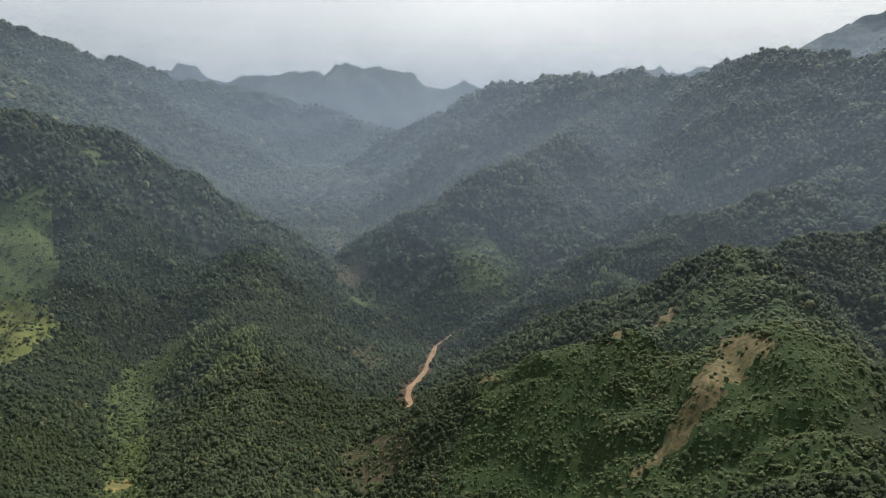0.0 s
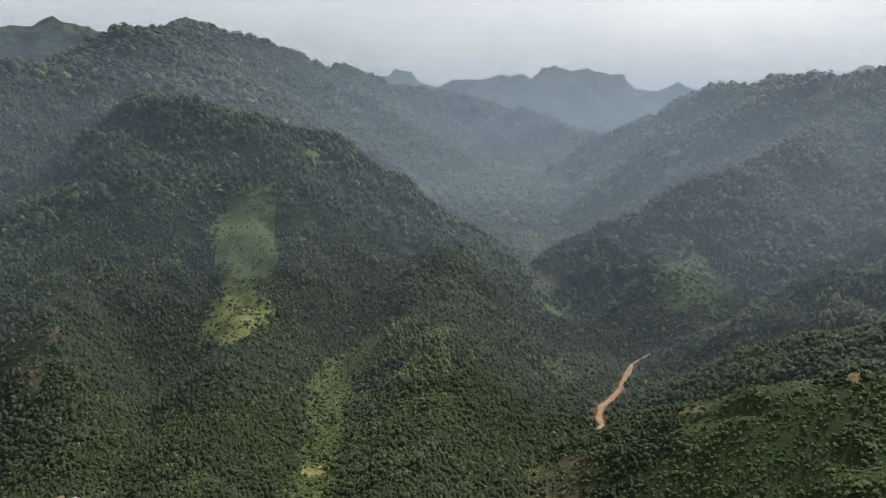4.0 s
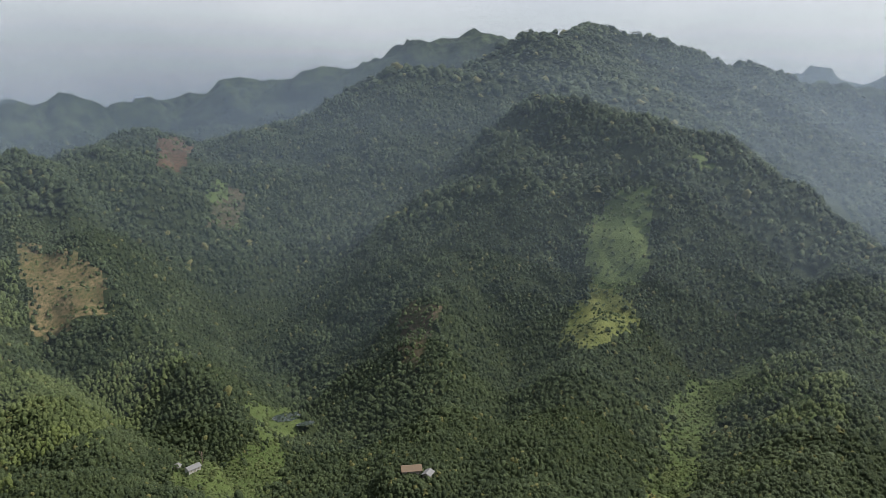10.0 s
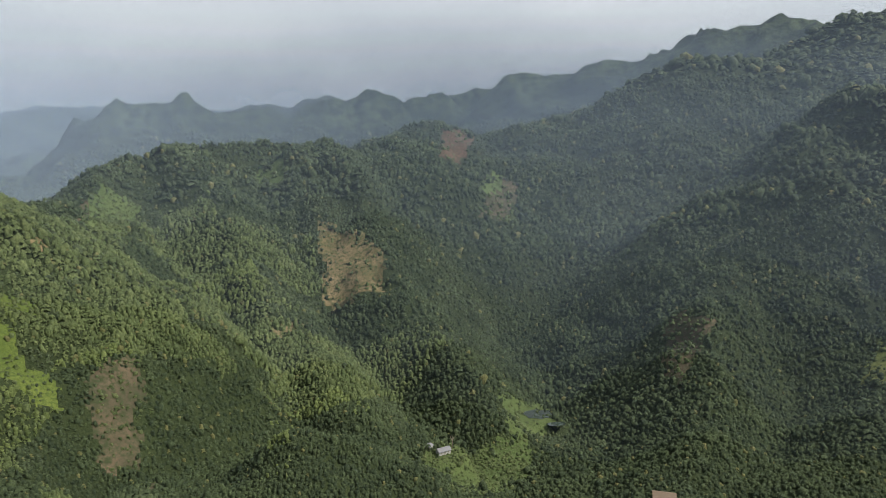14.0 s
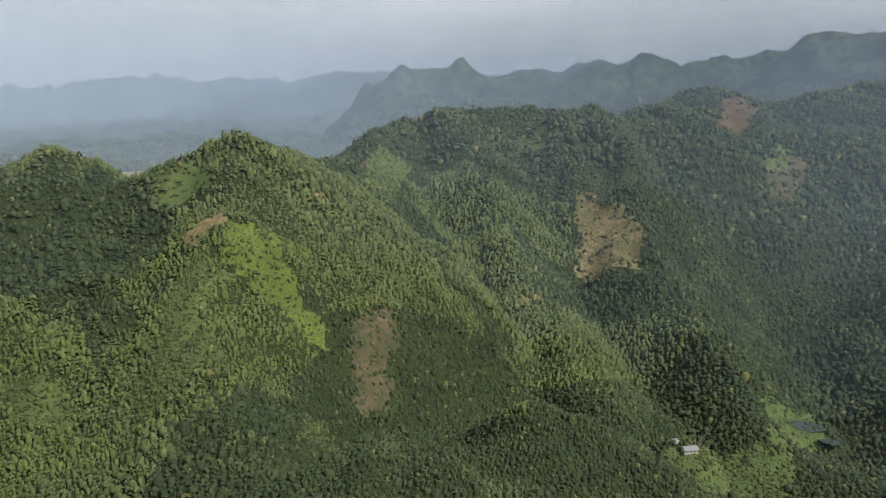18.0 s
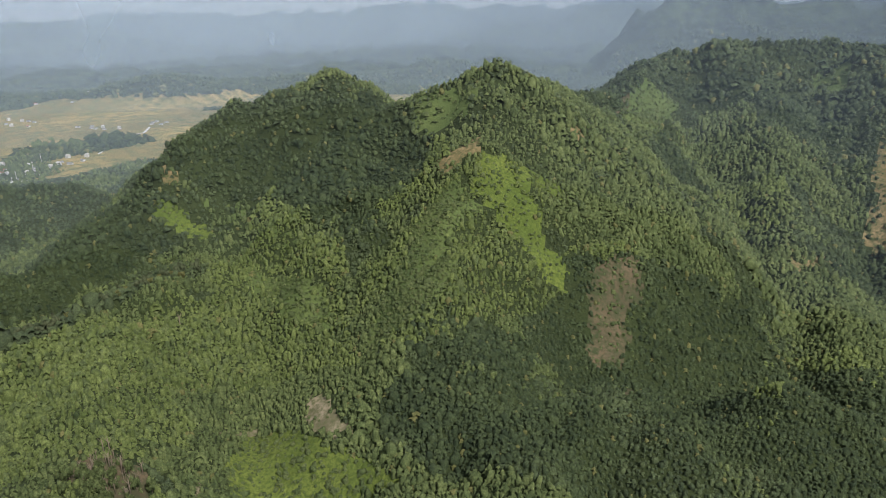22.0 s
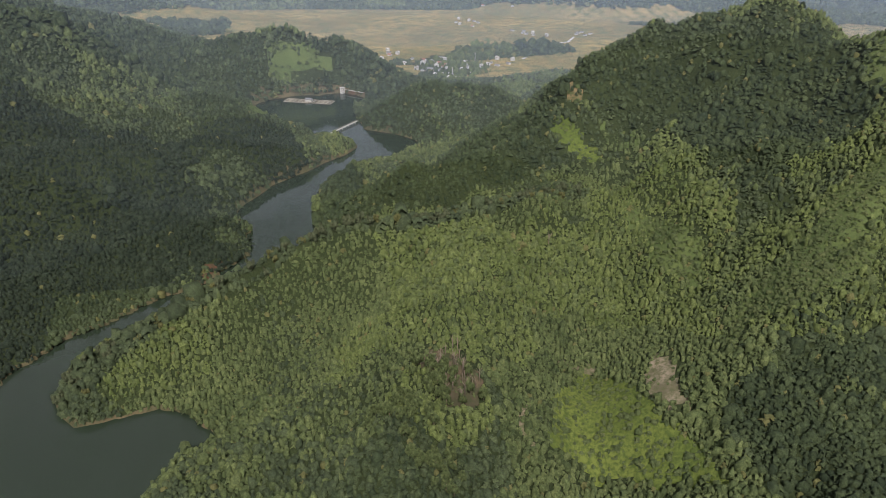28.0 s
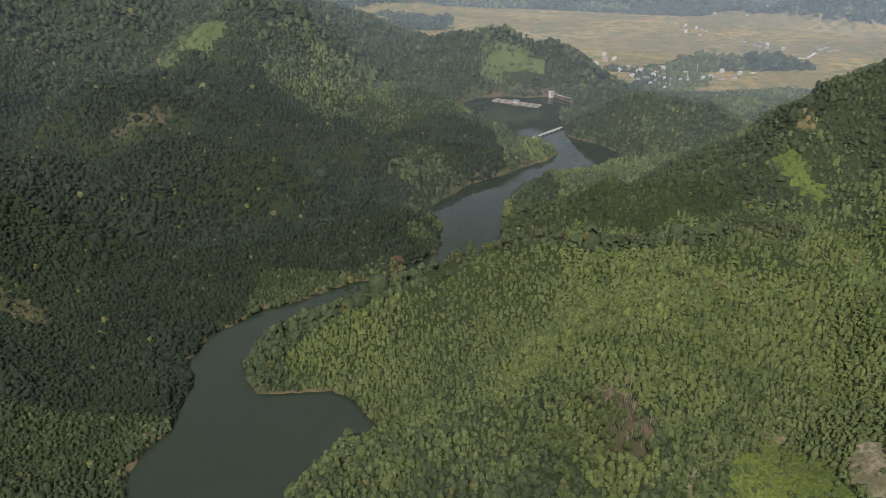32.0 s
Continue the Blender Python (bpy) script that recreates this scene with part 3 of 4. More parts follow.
STANDS.append(("dark", ((453, 203), (610, 191), (531, 120), (388, 62), (311, 111))))
STANDS.append(("mid", ((-310, 158), (-307, 197), (-274, 198), (-257, 160), (-254, 120))))


def inside(x, y, corners):
    """Which places lie within the corners."""
    c = np.array(corners, float)
    hit = np.zeros(x.shape, bool)
    near = (x > c[:, 0].min()) & (x < c[:, 0].max()) & (y > c[:, 1].min()) & (y < c[:, 1].max())
    px, py = x[near], y[near]
    odd = np.zeros(px.shape, bool)
    for (ax, ay), (bx, by) in zip(c, np.roll(c, -1, 0)):
        if ay != by:
            odd ^= ((ay > py) != (by > py)) & (px < ax + (py - ay) / (by - ay) * (bx - ax))
    hit[near] = odd
    return hit


# woods lighter or darker than the rest, partly painted sun and cloud shade: centre and radius
LIGHT_STANDS = ((564, 271, 40), (354, 303, 35), (276, 272, 35), (436, 199, 35), (-132, 608, 60), (43, 491, 40), (200, 568, 45), (321, 586, 60), (-158, 605, 50), (-117, 363, 45), (-2, 481, 40), (577, 267, 45), (449, 259, 35), (606, -92, 45), (-656, -71, 60), (-298, 69, 45), (-283, -38, 30), (-256, 238, 40), (-235, 210, 30), (-80, 515, 40), (-21, 414, 35), (-200, 224, 40))
DARK_OR_SHADED_STANDS = ((405, 477, 40), (484, 163, 40), (570, 367, 45), (289, 454, 40), (32, 720, 50), (117, 730, 50), (350, 485, 60), (177, 349, 40), (-295, 327, 45), (-255, 257, 18), (-383, 286, 35), (-92, 312, 40), (172, 694, 60), (892, -23, 70), (526, 24, 40), (-395, -151, 80), (-425, -90, 70), (-340, -68, 50), (-476, -144, 70), (-349, -216, 60), (-247, -155, 50), (-198, -129, 40), (-404, 127, 45), (-404, 127, 45), (-423, 93, 35), (-423, 93, 35), (-437, 183, 40), (-437, 183, 40), (-399, 233, 40), (-387, 189, 45), (-121, 281, 35), (293, 398, 50), (353, 521, 50), (192, 504, 50), (264, 331, 50), (-82, 183, 35), (-137, 208, 25))
# young stands; the last few put sunshine on near hills into leaf tone
YOUNG_OR_SUNLIT_STANDS = ((-257, 131, 26), (-255, 171, 20), (-290, 196, 22), (-318, 239, 20), (-326, 268, 22), (-165, 207, 20), (-216, 247, 24), (-251, 185, 18), (-219, 101, 18), (-311, 222, 25), (-228, 53, 25), (-220, 74, 22), (-295, 166, 22), (-181, 55, 18), (-179, 280, 40), (-16, 272, 35), (-106, 295, 35), (-278, 225, 35), (-274, 146, 30), (-15, 370, 30), (-102, 547, 30), (-262, 302, 35))


def cover_of(x, y, z):
    """What grows on the land: 0 forest, 1 meadow, 2 crop, 3 dry, 4 soil, 5 red soil, 6 paddy, 7 shore, 8 scrub, 9 far woods, 10 hill pasture, 11 cut strip, 12 yellowing meadow."""
    kind = np.zeros(x.shape, int)
    far = np.hypot(x, y)
    jx = x + 8 * value_noise(x, y, 24, 11) + 3.5 * value_noise(x, y, 5, 12)
    jy = y + 8 * value_noise(x, y, 24, 13) + 3.5 * value_noise(x, y, 5, 14)
    fray = 1 + 0.5 * value_noise(x, y, 32, 34) + 0.35 * value_noise(x, y, 11, 35)
    for name, k in (("scrub", 8), ("crop", 2), ("grass", 1), ("soil", 4)):
        for cx, cy, ax, ay, bx, by in CLEARINGS[name]:
            det = ax * by - ay * bx
            u, v = ((jx - cx) * by - (jy - cy) * bx) / det, ((jy - cy) * ax - (jx - cx) * ay) / det
            kind[u * u + v * v < fray] = k
    ex = x + 3.0 * value_noise(x, y, 19, 81) + 2.0 * value_noise(x, y, 5, 82)
    ey = y + 3.0 * value_noise(x, y, 19, 83) + 2.0 * value_noise(x, y, 5, 84)
    sorts = {"scrub": 8, "crop": 2, "grass": 1, "dry": 3, "soil": 4, "burnt": 4, "cut": 11, "red": 5, "meadowdry": 12, "yellow": 6}
    for name, corners in OPEN_GROUND:
        kind[inside(ex, ey, corners)] = sorts[name]
    plain_land = (x < -930) & (far < 1800) & (z < -18) & (value_noise(x, y, 160, 15) + value_noise(x, y, 60, 16) * 0.4 < 0.7)
    kind[plain_land] = 6
    kind[((x + 1030) / 75) ** 2 + ((y - 372) / 55) ** 2 < 1] = 0
    edge = lake_edge(x, y)
    kind[(edge < 0.7 + 0.9 * value_noise(x, y, 9, 17)) & (far < 950)] = 7
    kind[(kind == 2) & (x > 200)] = 10
    kind[road_gap(x, y) < 6 + 3 * value_noise(x, y, 12, 18)] = 5
    kind[(far > 2250) & (kind == 0)] = 9
    return kind


def grid_mesh(name, pts, rows, cols, mats, kind=None):
    mesh = bpy.data.meshes.new(name)
    idx = np.arange(rows * cols).reshape(rows, cols)
    quads = np.stack([idx[:-1, :-1], idx[:-1, 1:], idx[1:, 1:], idx[1:, :-1]], -1).reshape(-1, 4)
    fill(mesh, pts, quads)
    for m in mats:
        mesh.materials.append(m)
    if kind is not None:
        mesh.polygons.foreach_set("material_index", kind.reshape(rows, cols)[:-1, :-1].ravel().astype(np.int32))
    mesh.polygons.foreach_set("use_smooth", np.ones(len(quads), bool))
    mesh.update()
    return mesh


def fill(mesh, pts, faces):
    n, k = faces.shape
    mesh.vertices.add(len(pts))
    mesh.vertices.foreach_set("co", np.ascontiguousarray(pts, np.float32).ravel())
    mesh.loops.add(n * k)
    mesh.loops.foreach_set("vertex_index", np.ascontiguousarray(faces, np.int32).ravel())
    mesh.polygons.add(n)
    mesh.polygons.foreach_set("loop_start", np.arange(0, n * k, k, dtype=np.int32))
    mesh.polygons.foreach_set("loop_total", np.full(n, k, np.int32))
    mesh.update(calc_edges=True)


bearings = np.radians(np.concatenate([np.arange(-30, 85, 0.45), np.arange(85, 232, 0.42), np.arange(232, 330.1, 3.5)]))
radii = 40 * 1.0165 ** np.arange(0, 400)
radii = np.unique(np.concatenate([[1.0, 20.0], radii[radii < 4930], 150 * 1.0165 ** np.arange(0.5, 92), np.arange(2200, 2560, 9.0), [4940]]))
RR, BB = np.meshgrid(radii, bearings, indexing="ij")
GX, GY = RR * np.cos(BB), RR * np.sin(BB)
GZ = height(GX, GY)
KIND = cover_of(GX, GY, GZ)
ground = new("ground", grid_mesh("ground", np.stack([GX, GY, GZ], -1).reshape(-1, 3), len(radii), len(bearings),
                                 (FLOOR_MAT, MEADOW, CROP, DRY, SOIL, REDSOIL, PADDY, SHORE, MEADOW, FAR_WOOD, PASTURE, CUT, DRY_MEADOW), KIND))
tagged(ground, "steep green hills with clearings and a flat valley plain", "hills", kind="structure")

bm = bmesh.new()
bmesh.ops.create_grid(bm, x_segments=40, y_segments=30, size=1)
for v in bm.verts:
    v.co = (-480 + v.co.x * 350, 20 + v.co.y * 260, 0)
mesh = bpy.data.meshes.new("water")
bm.to_mesh(mesh)
bm.free()
mesh.materials.append(WATER)
tagged(new("water", mesh), "still dark green water of a winding reservoir", "lake", kind="structure")


# ---- trees ----
def forest(name, shapes, x, y, z, wide, tall, mat, label):
    """Many crowns joined into one mesh."""
    rng = np.random.default_rng(len(x))
    which = rng.integers(0, len(shapes), len(x))
    pts, faces, base = [], [], 0
    for s, (v, f) in enumerate(shapes):
        m = which == s
        n = int(m.sum())
        if not n:
            continue
        a = rng.uniform(0, 2 * np.pi, n)
        c, si = np.cos(a)[:, None], np.sin(a)[:, None]
        w, h = wide[m][:, None], tall[m][:, None]
        lean = rng.normal(0, 0.07, (n, 2))
        px = (v[:, 0] * c - v[:, 1] * si) * w + x[m][:, None] + lean[:, :1] * v[:, 2] * h
        py = (v[:, 0] * si + v[:, 1] * c) * w * rng.uniform(0.8, 1.2, (n, 1)) + y[m][:, None] + lean[:, 1:] * v[:, 2] * h
        pz = v[:, 2] * h + z[m][:, None]
        pts.append(np.stack([px, py, pz], -1).reshape(-1, 3))
        faces.append((f[None] + (base + np.arange(n) * len(v))[:, None, None]).reshape(-1, 3))
        base += n * len(v)
    if not pts:
        return None
    mesh = bpy.data.meshes.new(name)
    fill(mesh, np.concatenate(pts), np.concatenate(faces))
    mesh.materials.append(mat)
    return tagged(new(name, mesh), label, "trees", kind="stuff")


def scatter(r0, r1, gap, seed):
    """Places in a ring of the valley, one in each cell, shaken."""
    rng = np.random.default_rng(seed)
    n = int(r1 / gap)
    i, j = np.meshgrid(np.arange(-n, n + 1), np.arange(-n, n + 1))
    x, y = (i + rng.uniform(-0.42, 0.42, i.shape)) * gap, (j + rng.uniform(-0.42, 0.42, j.shape)) * gap
    d, a = np.hypot(x, y), np.degrees(np.arctan2(y, x))
    a = np.where(a < -90, a + 360, a)
    keep = (d >= r0) & (d < r1) & (a > (-42 if r1 < 800 else -28)) & (a < 226)
    return x[keep], y[keep]


def dome_shape(seed, n, ragged):
    """A ragged, blunt leaf crown: rings of facets under a low tip."""
    rng = np.random.default_rng(seed)
    rings = []
    for k in range(2):
        a = np.arange(n) * 2 * np.pi / n + k * np.pi / n + rng.uniform(-0.3, 0.3, n)
        r = (0.42, 0.4)[k] * rng.uniform(1 - ragged, 1 + ragged, n)
        rings.append(np.stack([r * np.cos(a), r * np.sin(a), (0.0, 0.62)[k] + rng.normal(0, ragged * 0.4, n)], -1))
    v = np.concatenate([*rings, [[rng.normal(0, 0.1), rng.normal(0, 0.1), 1.0]]])
    f = []
    for i in range(n):
        j = (i + 1) % n
        f += [[i, j, n + i], [j, n + j, n + i], [n + i, n + j, 2 * n]]
    return v, np.array(f)


def crown_shape(seed, tips, tiers, ragged):
    """A ragged leaf crown: tiers of drooping sprays, each with its notches, under an uneven top."""
    rng = np.random.default_rng(seed)
    v, f = [], []
    for k in range(tiers):
        low, wide = k / tiers, 1.0 - 0.26 * k / max(1, tiers - 1)
        base, turn = len(v), rng.uniform(0, 6.28)
        for i in range(2 * tips):
            a = turn + (i + rng.uniform(-0.3, 0.3)) * np.pi / tips
            out = i % 2 == 0
            r = wide * (0.56 if out else 0.36) * rng.uniform(1 - ragged, 1 + ragged)
            z = (0.05 if out else 0.24) + 0.92 * low + rng.normal(0, 0.06)
            v.append((r * np.cos(a), r * np.sin(a), max(z, -0.05)))
        v.append((rng.normal(0, 0.07), rng.normal(0, 0.07), (0.6 if k < tiers - 1 else 0.9) + rng.normal(0, 0.06)))
        f += [[base + i, base + (i + 1) % (2 * tips), base + 2 * tips] for i in range(2 * tips)]
    return np.array(v), np.array(f)


rise = (GZ + np.where(RR < 700, 40, 16) - 196) / np.maximum(RR, 1)
skyline = np.maximum.accumulate((GZ - 196) / np.maximum(RR, 1), axis=0)
CLEAR = rise >= skyline


def in_sight(x, y):
    """Leaves out woods well hidden behind crests as seen from the camera's height."""
    i = np.clip(np.searchsorted(radii, np.hypot(x, y)), 0, len(radii) - 1)
    a = np.arctan2(y, x)
    j = np.clip(np.searchsorted(bearings, np.where(a < bearings[0], a + 2 * np.pi, a)), 0, len(bearings) - 1)
    return CLEAR[i, j]


def stand(x, y, size, seed):
    """A number in 0..1 for each stand of trees; stands have uneven, sharp borders."""
    wx = x + 0.45 * size * value_noise(x, y, size * 0.8, seed) + 0.15 * size * value_noise(x, y, size * 0.25, seed + 1)
    wy = y + 0.45 * size * value_noise(x, y, size * 0.8, seed + 2) + 0.15 * size * value_noise(x, y, size * 0.25, seed + 3)
    return hash_noise(np.floor(wx / size), np.floor(wy / size), seed + 4)


TINY = [crown_shape(100 + i, 3, 2, 0.34) for i in range(7)] + [dome_shape(100 + i, 4, 0.4) for i in range(7)]
LOW = [crown_shape(80 + i, 4, 2, 0.34) for i in range(9)] + [dome_shape(80 + i, 5, 0.4) for i in range(6)]
FOREST = (
    ("forest_trees", LEAF_DARK, "dense dark green broadleaf forest on steep slopes"),
    ("mixed_trees", LEAF_MIX, "mixed green woodland covering the hillsides"),
    ("plantation_trees", LEAF_LIGHT, "light green planted trees in close stands"),
    ("yellow_trees", LEAF_YELLOW, "scattered yellowish green trees among the woods"),
    ("shrubs", LEAF_SHRUB, "low bright green shrubs on open ground"),
    ("lakeside_trees", LEAF_SHADED, "woods on the slopes over the lake, leaves darkened for cloud shade"),
    ("young_trees", LEAF_YOUNG, "young yellow green planted trees in close stands"),
)
ROW = RIDGES["wood_ridge"][2]
for zone, r0, r1, gap, wide, shapes in (("inner", 40, 260, 4.6, 5.6, TINY), ("near", 110, 300, 1.9, 2.3, LOW), ("close", 300, 420, 2.25, 2.75, LOW),
                                        ("middle", 420, 700, 3.0, 3.4, TINY), ("far", 700, 1200, 4.7, 5.6, TINY), ("distant", 1200, 2300, 10.5, 13.0, TINY)):
    x, y = scatter(r0, r1, gap, int(r1))
    if r0 >= 300:
        seen = in_sight(x, y)
        x, y = x[seen], y[seen]
    else:
        # the slopes under the drone are sparser wood; close-set stands begin further out
        # sparser wood below the camera's view; the rim of the close-set stands is fitted to it
        turn = np.degrees(np.arctan2(y, x)) % 360
        rim = np.where((turn > 345) | (turn < 82), 235, np.where(turn < 104, 165, np.where(turn < 198, 118, 178)))
        seen = (np.hypot(x, y) < rim) == (zone == "inner")
        x, y = x[seen], y[seen]
    z = height(x, y)
    rng = np.random.default_rng(int(gap * 10))
    blur = 1.6 if r1 <= 300 else 4.0
    edge = lake_edge(x, y)
    kind = cover_of(x + rng.normal(0, blur, len(x)), y + rng.normal(0, blur, len(x)), z)
    kind[(kind == 7) & (edge > 0.3)] = 0
    kind[(edge < 0.3) | (road_gap(x, y) < 3.4)] = 7
    dice = rng.uniform(size=len(x))
    wood = (kind == 0) & (edge > 0.3)
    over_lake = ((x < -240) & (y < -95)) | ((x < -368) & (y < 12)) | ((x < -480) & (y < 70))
    # woods over the lake and in the bowl take darker leaves as cloud shade
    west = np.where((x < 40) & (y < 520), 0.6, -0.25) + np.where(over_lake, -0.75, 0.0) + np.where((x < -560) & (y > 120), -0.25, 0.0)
    light = 0.55 * stand(x, y, 85, 40) + 0.25 * stand(x, y, 38, 50) + 0.25 * value_noise(x, y, 130, 21) + west * 0.75 + rng.normal(0, 0.07, len(x))
    # the first term paints a sunlit face by choosing lighter leaves there
    light += 0.35 * np.exp(-((x + 220) ** 2 + (y - 230) ** 2) / 24200) - 0.5 * np.exp(-((x + 20) ** 2 + (y - 290) ** 2) / 16000)
    for sx, sy, reach in LIGHT_STANDS:
        light += 0.45 * (np.hypot(x - sx, y - sy) < reach * (1 + 0.4 * value_noise(x, y, 30, 71)))
    for sx, sy, reach in DARK_OR_SHADED_STANDS:
        light -= 0.5 * (np.hypot(x - sx, y - sy) < reach * (1 + 0.4 * value_noise(x, y, 30, 72)))
    px, py = x + 4 * value_noise(x, y, 22, 85), y + 4 * value_noise(x, y, 22, 86)
    for name, corners in STANDS:
        within = inside(px, py, corners)
        light = np.where(within, {"dark": 0.25, "mid": 0.62, "light": 0.9, "young": 1.1}[name] + 0.6 * (light - 0.6).clip(-0.25, 0.25), light)
    sort = np.where(light < 0.48, 0, np.where(light < 0.82, 1, 2))
    for name, corners in STANDS:
        if name == "young":
            sort = np.where(inside(px, py, corners), np.where(dice < 0.7, 6, 2), sort)
    for sx, sy, reach in YOUNG_OR_SUNLIT_STANDS:
        young = np.hypot(x - sx, y - sy) < reach * (1 + 0.45 * value_noise(x, y, 26, 73) + 0.2 * value_noise(x, y, 9, 74))
        sort = np.where(young & (sort > 0), np.where(dice < 0.75, 6, 2), sort)
    # the shaded leaf copy goes on the slopes over the lake
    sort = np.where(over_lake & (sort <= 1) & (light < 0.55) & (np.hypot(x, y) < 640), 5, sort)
    sort = np.where(dice < np.where(over_lake, 0.005, 0.025), 3, sort)
    size = 0.85 + 0.4 * stand(x, y, 60, 60)
    row = np.full(len(x), 1e9)
    for a, b in zip(ROW, ROW[1:]):
        row = np.minimum(row, near_segment(x, y, a, b)[0])
    row = (row < 6 + 3 * value_noise(x, y, 12, 75)) & (r1 <= 420) & (zone != "inner")
    sort[row & (sort >= 0)] = 1
    open_plants = (kind == 8) | ((kind == 2) & (dice < 0.5)) | ((kind == 10) & (dice < 0.7)) | (np.isin(kind, (1, 12)) & (dice < (0.4 if r0 >= 420 else 0.7))) | (np.isin(kind, (3, 5)) & (dice < (0.22 if r0 >= 420 else 0.1))) | ((kind == 4) & (dice < (0.5 if r0 >= 300 else 0.2))) | ((kind == 11) & (dice < 0.07))
    sort = np.where(open_plants, 4, np.where(wood, sort, -1))
    village = ((x + 1030) / 80) ** 2 + ((y - 372) / 60) ** 2 < 1
    sort[(village & (dice > 0.45)) | ((sort == 0) & (dice > 0.86) & (r1 < 1300) & (r1 > 300)) | (row & (dice > 0.5))] = -1
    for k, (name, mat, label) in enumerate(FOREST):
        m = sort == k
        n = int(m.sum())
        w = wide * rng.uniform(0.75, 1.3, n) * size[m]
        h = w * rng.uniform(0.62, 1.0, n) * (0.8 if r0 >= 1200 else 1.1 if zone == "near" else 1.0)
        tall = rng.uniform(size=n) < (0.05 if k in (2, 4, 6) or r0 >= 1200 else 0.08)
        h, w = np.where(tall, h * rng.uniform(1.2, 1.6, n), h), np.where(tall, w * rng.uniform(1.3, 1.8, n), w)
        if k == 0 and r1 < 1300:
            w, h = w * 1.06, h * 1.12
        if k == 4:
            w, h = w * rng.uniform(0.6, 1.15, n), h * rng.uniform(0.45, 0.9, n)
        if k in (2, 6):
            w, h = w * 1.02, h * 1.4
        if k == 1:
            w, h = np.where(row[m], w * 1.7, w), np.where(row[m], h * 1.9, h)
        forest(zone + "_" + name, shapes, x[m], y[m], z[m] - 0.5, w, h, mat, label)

# ---- haze sheets: see-through arcs added round the camera for mist and aerial haze ----
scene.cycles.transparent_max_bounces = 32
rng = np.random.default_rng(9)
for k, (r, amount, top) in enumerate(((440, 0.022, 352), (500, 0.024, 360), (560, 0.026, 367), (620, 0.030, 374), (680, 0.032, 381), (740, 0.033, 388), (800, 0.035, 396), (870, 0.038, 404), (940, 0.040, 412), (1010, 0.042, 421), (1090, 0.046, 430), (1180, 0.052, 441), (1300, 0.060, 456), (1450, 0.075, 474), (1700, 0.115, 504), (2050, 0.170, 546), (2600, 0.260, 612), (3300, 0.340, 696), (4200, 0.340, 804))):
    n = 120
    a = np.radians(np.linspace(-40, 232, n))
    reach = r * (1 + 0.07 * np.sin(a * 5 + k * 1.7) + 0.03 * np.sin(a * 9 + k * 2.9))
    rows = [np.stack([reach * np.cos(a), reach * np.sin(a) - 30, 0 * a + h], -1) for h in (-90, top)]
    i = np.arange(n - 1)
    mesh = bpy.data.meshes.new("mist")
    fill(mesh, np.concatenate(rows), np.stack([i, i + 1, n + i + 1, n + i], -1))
    mesh.materials.append(haze_sheet_material("mist", amount, top, 0.4 if r < 950 else 0.6 if r < 1600 else 0.85))
    tagged(new("mist", mesh), "thin translucent sheet standing in for haze between the ridges", "mist", kind="stuff")


# ---- things: one mesh a part ----
def part(name, bm, mat, parent, label="", smooth=False):
    mesh = bpy.data.meshes.new(name)
    bmesh.ops.recalc_face_normals(bm, faces=bm.faces)
    bm.to_mesh(mesh)
    bm.free()
    mesh.materials.append(mat)
    if smooth:
        mesh.polygons.foreach_set("use_smooth", np.ones(len(mesh.polygons), bool))
    ob = new(name, mesh)
    ob.parent = parent
    return tagged(ob, label)


def thing(name, m, label, category, group=""):
    ob = new(name)
    ob.matrix_world = m
    return tagged(ob, label, category, group)


def block(bm, x0, x1, y0, y1, z0, z1, bevel=0.0):
    r = bmesh.ops.create_cube(bm, size=1)
    for v in r["verts"]:
        v.co = ((x0 + x1) / 2 + v.co.x * (x1 - x0), (y0 + y1) / 2 + v.co.y * (y1 - y0), (z0 + z1) / 2 + v.co.z * (z1 - z0))
    if bevel:
        bmesh.ops.bevel(bm, geom=list({e for v in r["verts"] for e in v.link_edges}), offset=bevel, segments=1, affect="EDGES")
    return bm


def box(*a, **k):
    return block(bmesh.new(), *a, **k)


def rod(points, radii, sides=6):
    """A tapered limb along a line."""
    bm, rings = bmesh.new(), []
    for i, (p, r) in enumerate(zip(points, radii)):
        p = Vector(p)
        d = (Vector(points[min(i + 1, len(points) - 1)]) - Vector(points[max(i - 1, 0)])).normalized()
        side = d.orthogonal().normalized()
        up = d.cross(side)
        rings.append([bm.verts.new(p + r * (side * math.cos(k * 2 * math.pi / sides) + up * math.sin(k * 2 * math.pi / sides))) for k in range(sides)])
    for a, b in zip(rings, rings[1:]):
        for k in range(sides):
            bm.faces.new((a[k], a[(k + 1) % sides], b[(k + 1) % sides], b[k]))
    bm.faces.new(rings[-1])
    bm.faces.new(rings[0][::-1])
    return bm


def land(x, y):
    return float(height(np.array([x]), np.array([y]))[0])


def gable(bm, x0, x1, y0, y1, eave, ridge, thick=0.18):
    """Two roof slopes with thickness, the ridge along x."""
    mid = (y0 + y1) / 2
    for ya, yb in ((y0, mid), (y1, mid)):
        v = [bm.verts.new(p) for p in ((x0, ya, eave), (x1, ya, eave), (x1, yb, ridge), (x0, yb, ridge), (x0, ya, eave - thick), (x1, ya, eave - thick), (x1, yb, ridge - thick), (x0, yb, ridge - thick))]
        for f in ((0, 1, 2, 3), (7, 6, 5, 4), (0, 4, 5, 1), (1, 5, 6, 2), (2, 6, 7, 3), (3, 7, 4, 0)):
            bm.faces.new([v[i] for i in f])
    return bm


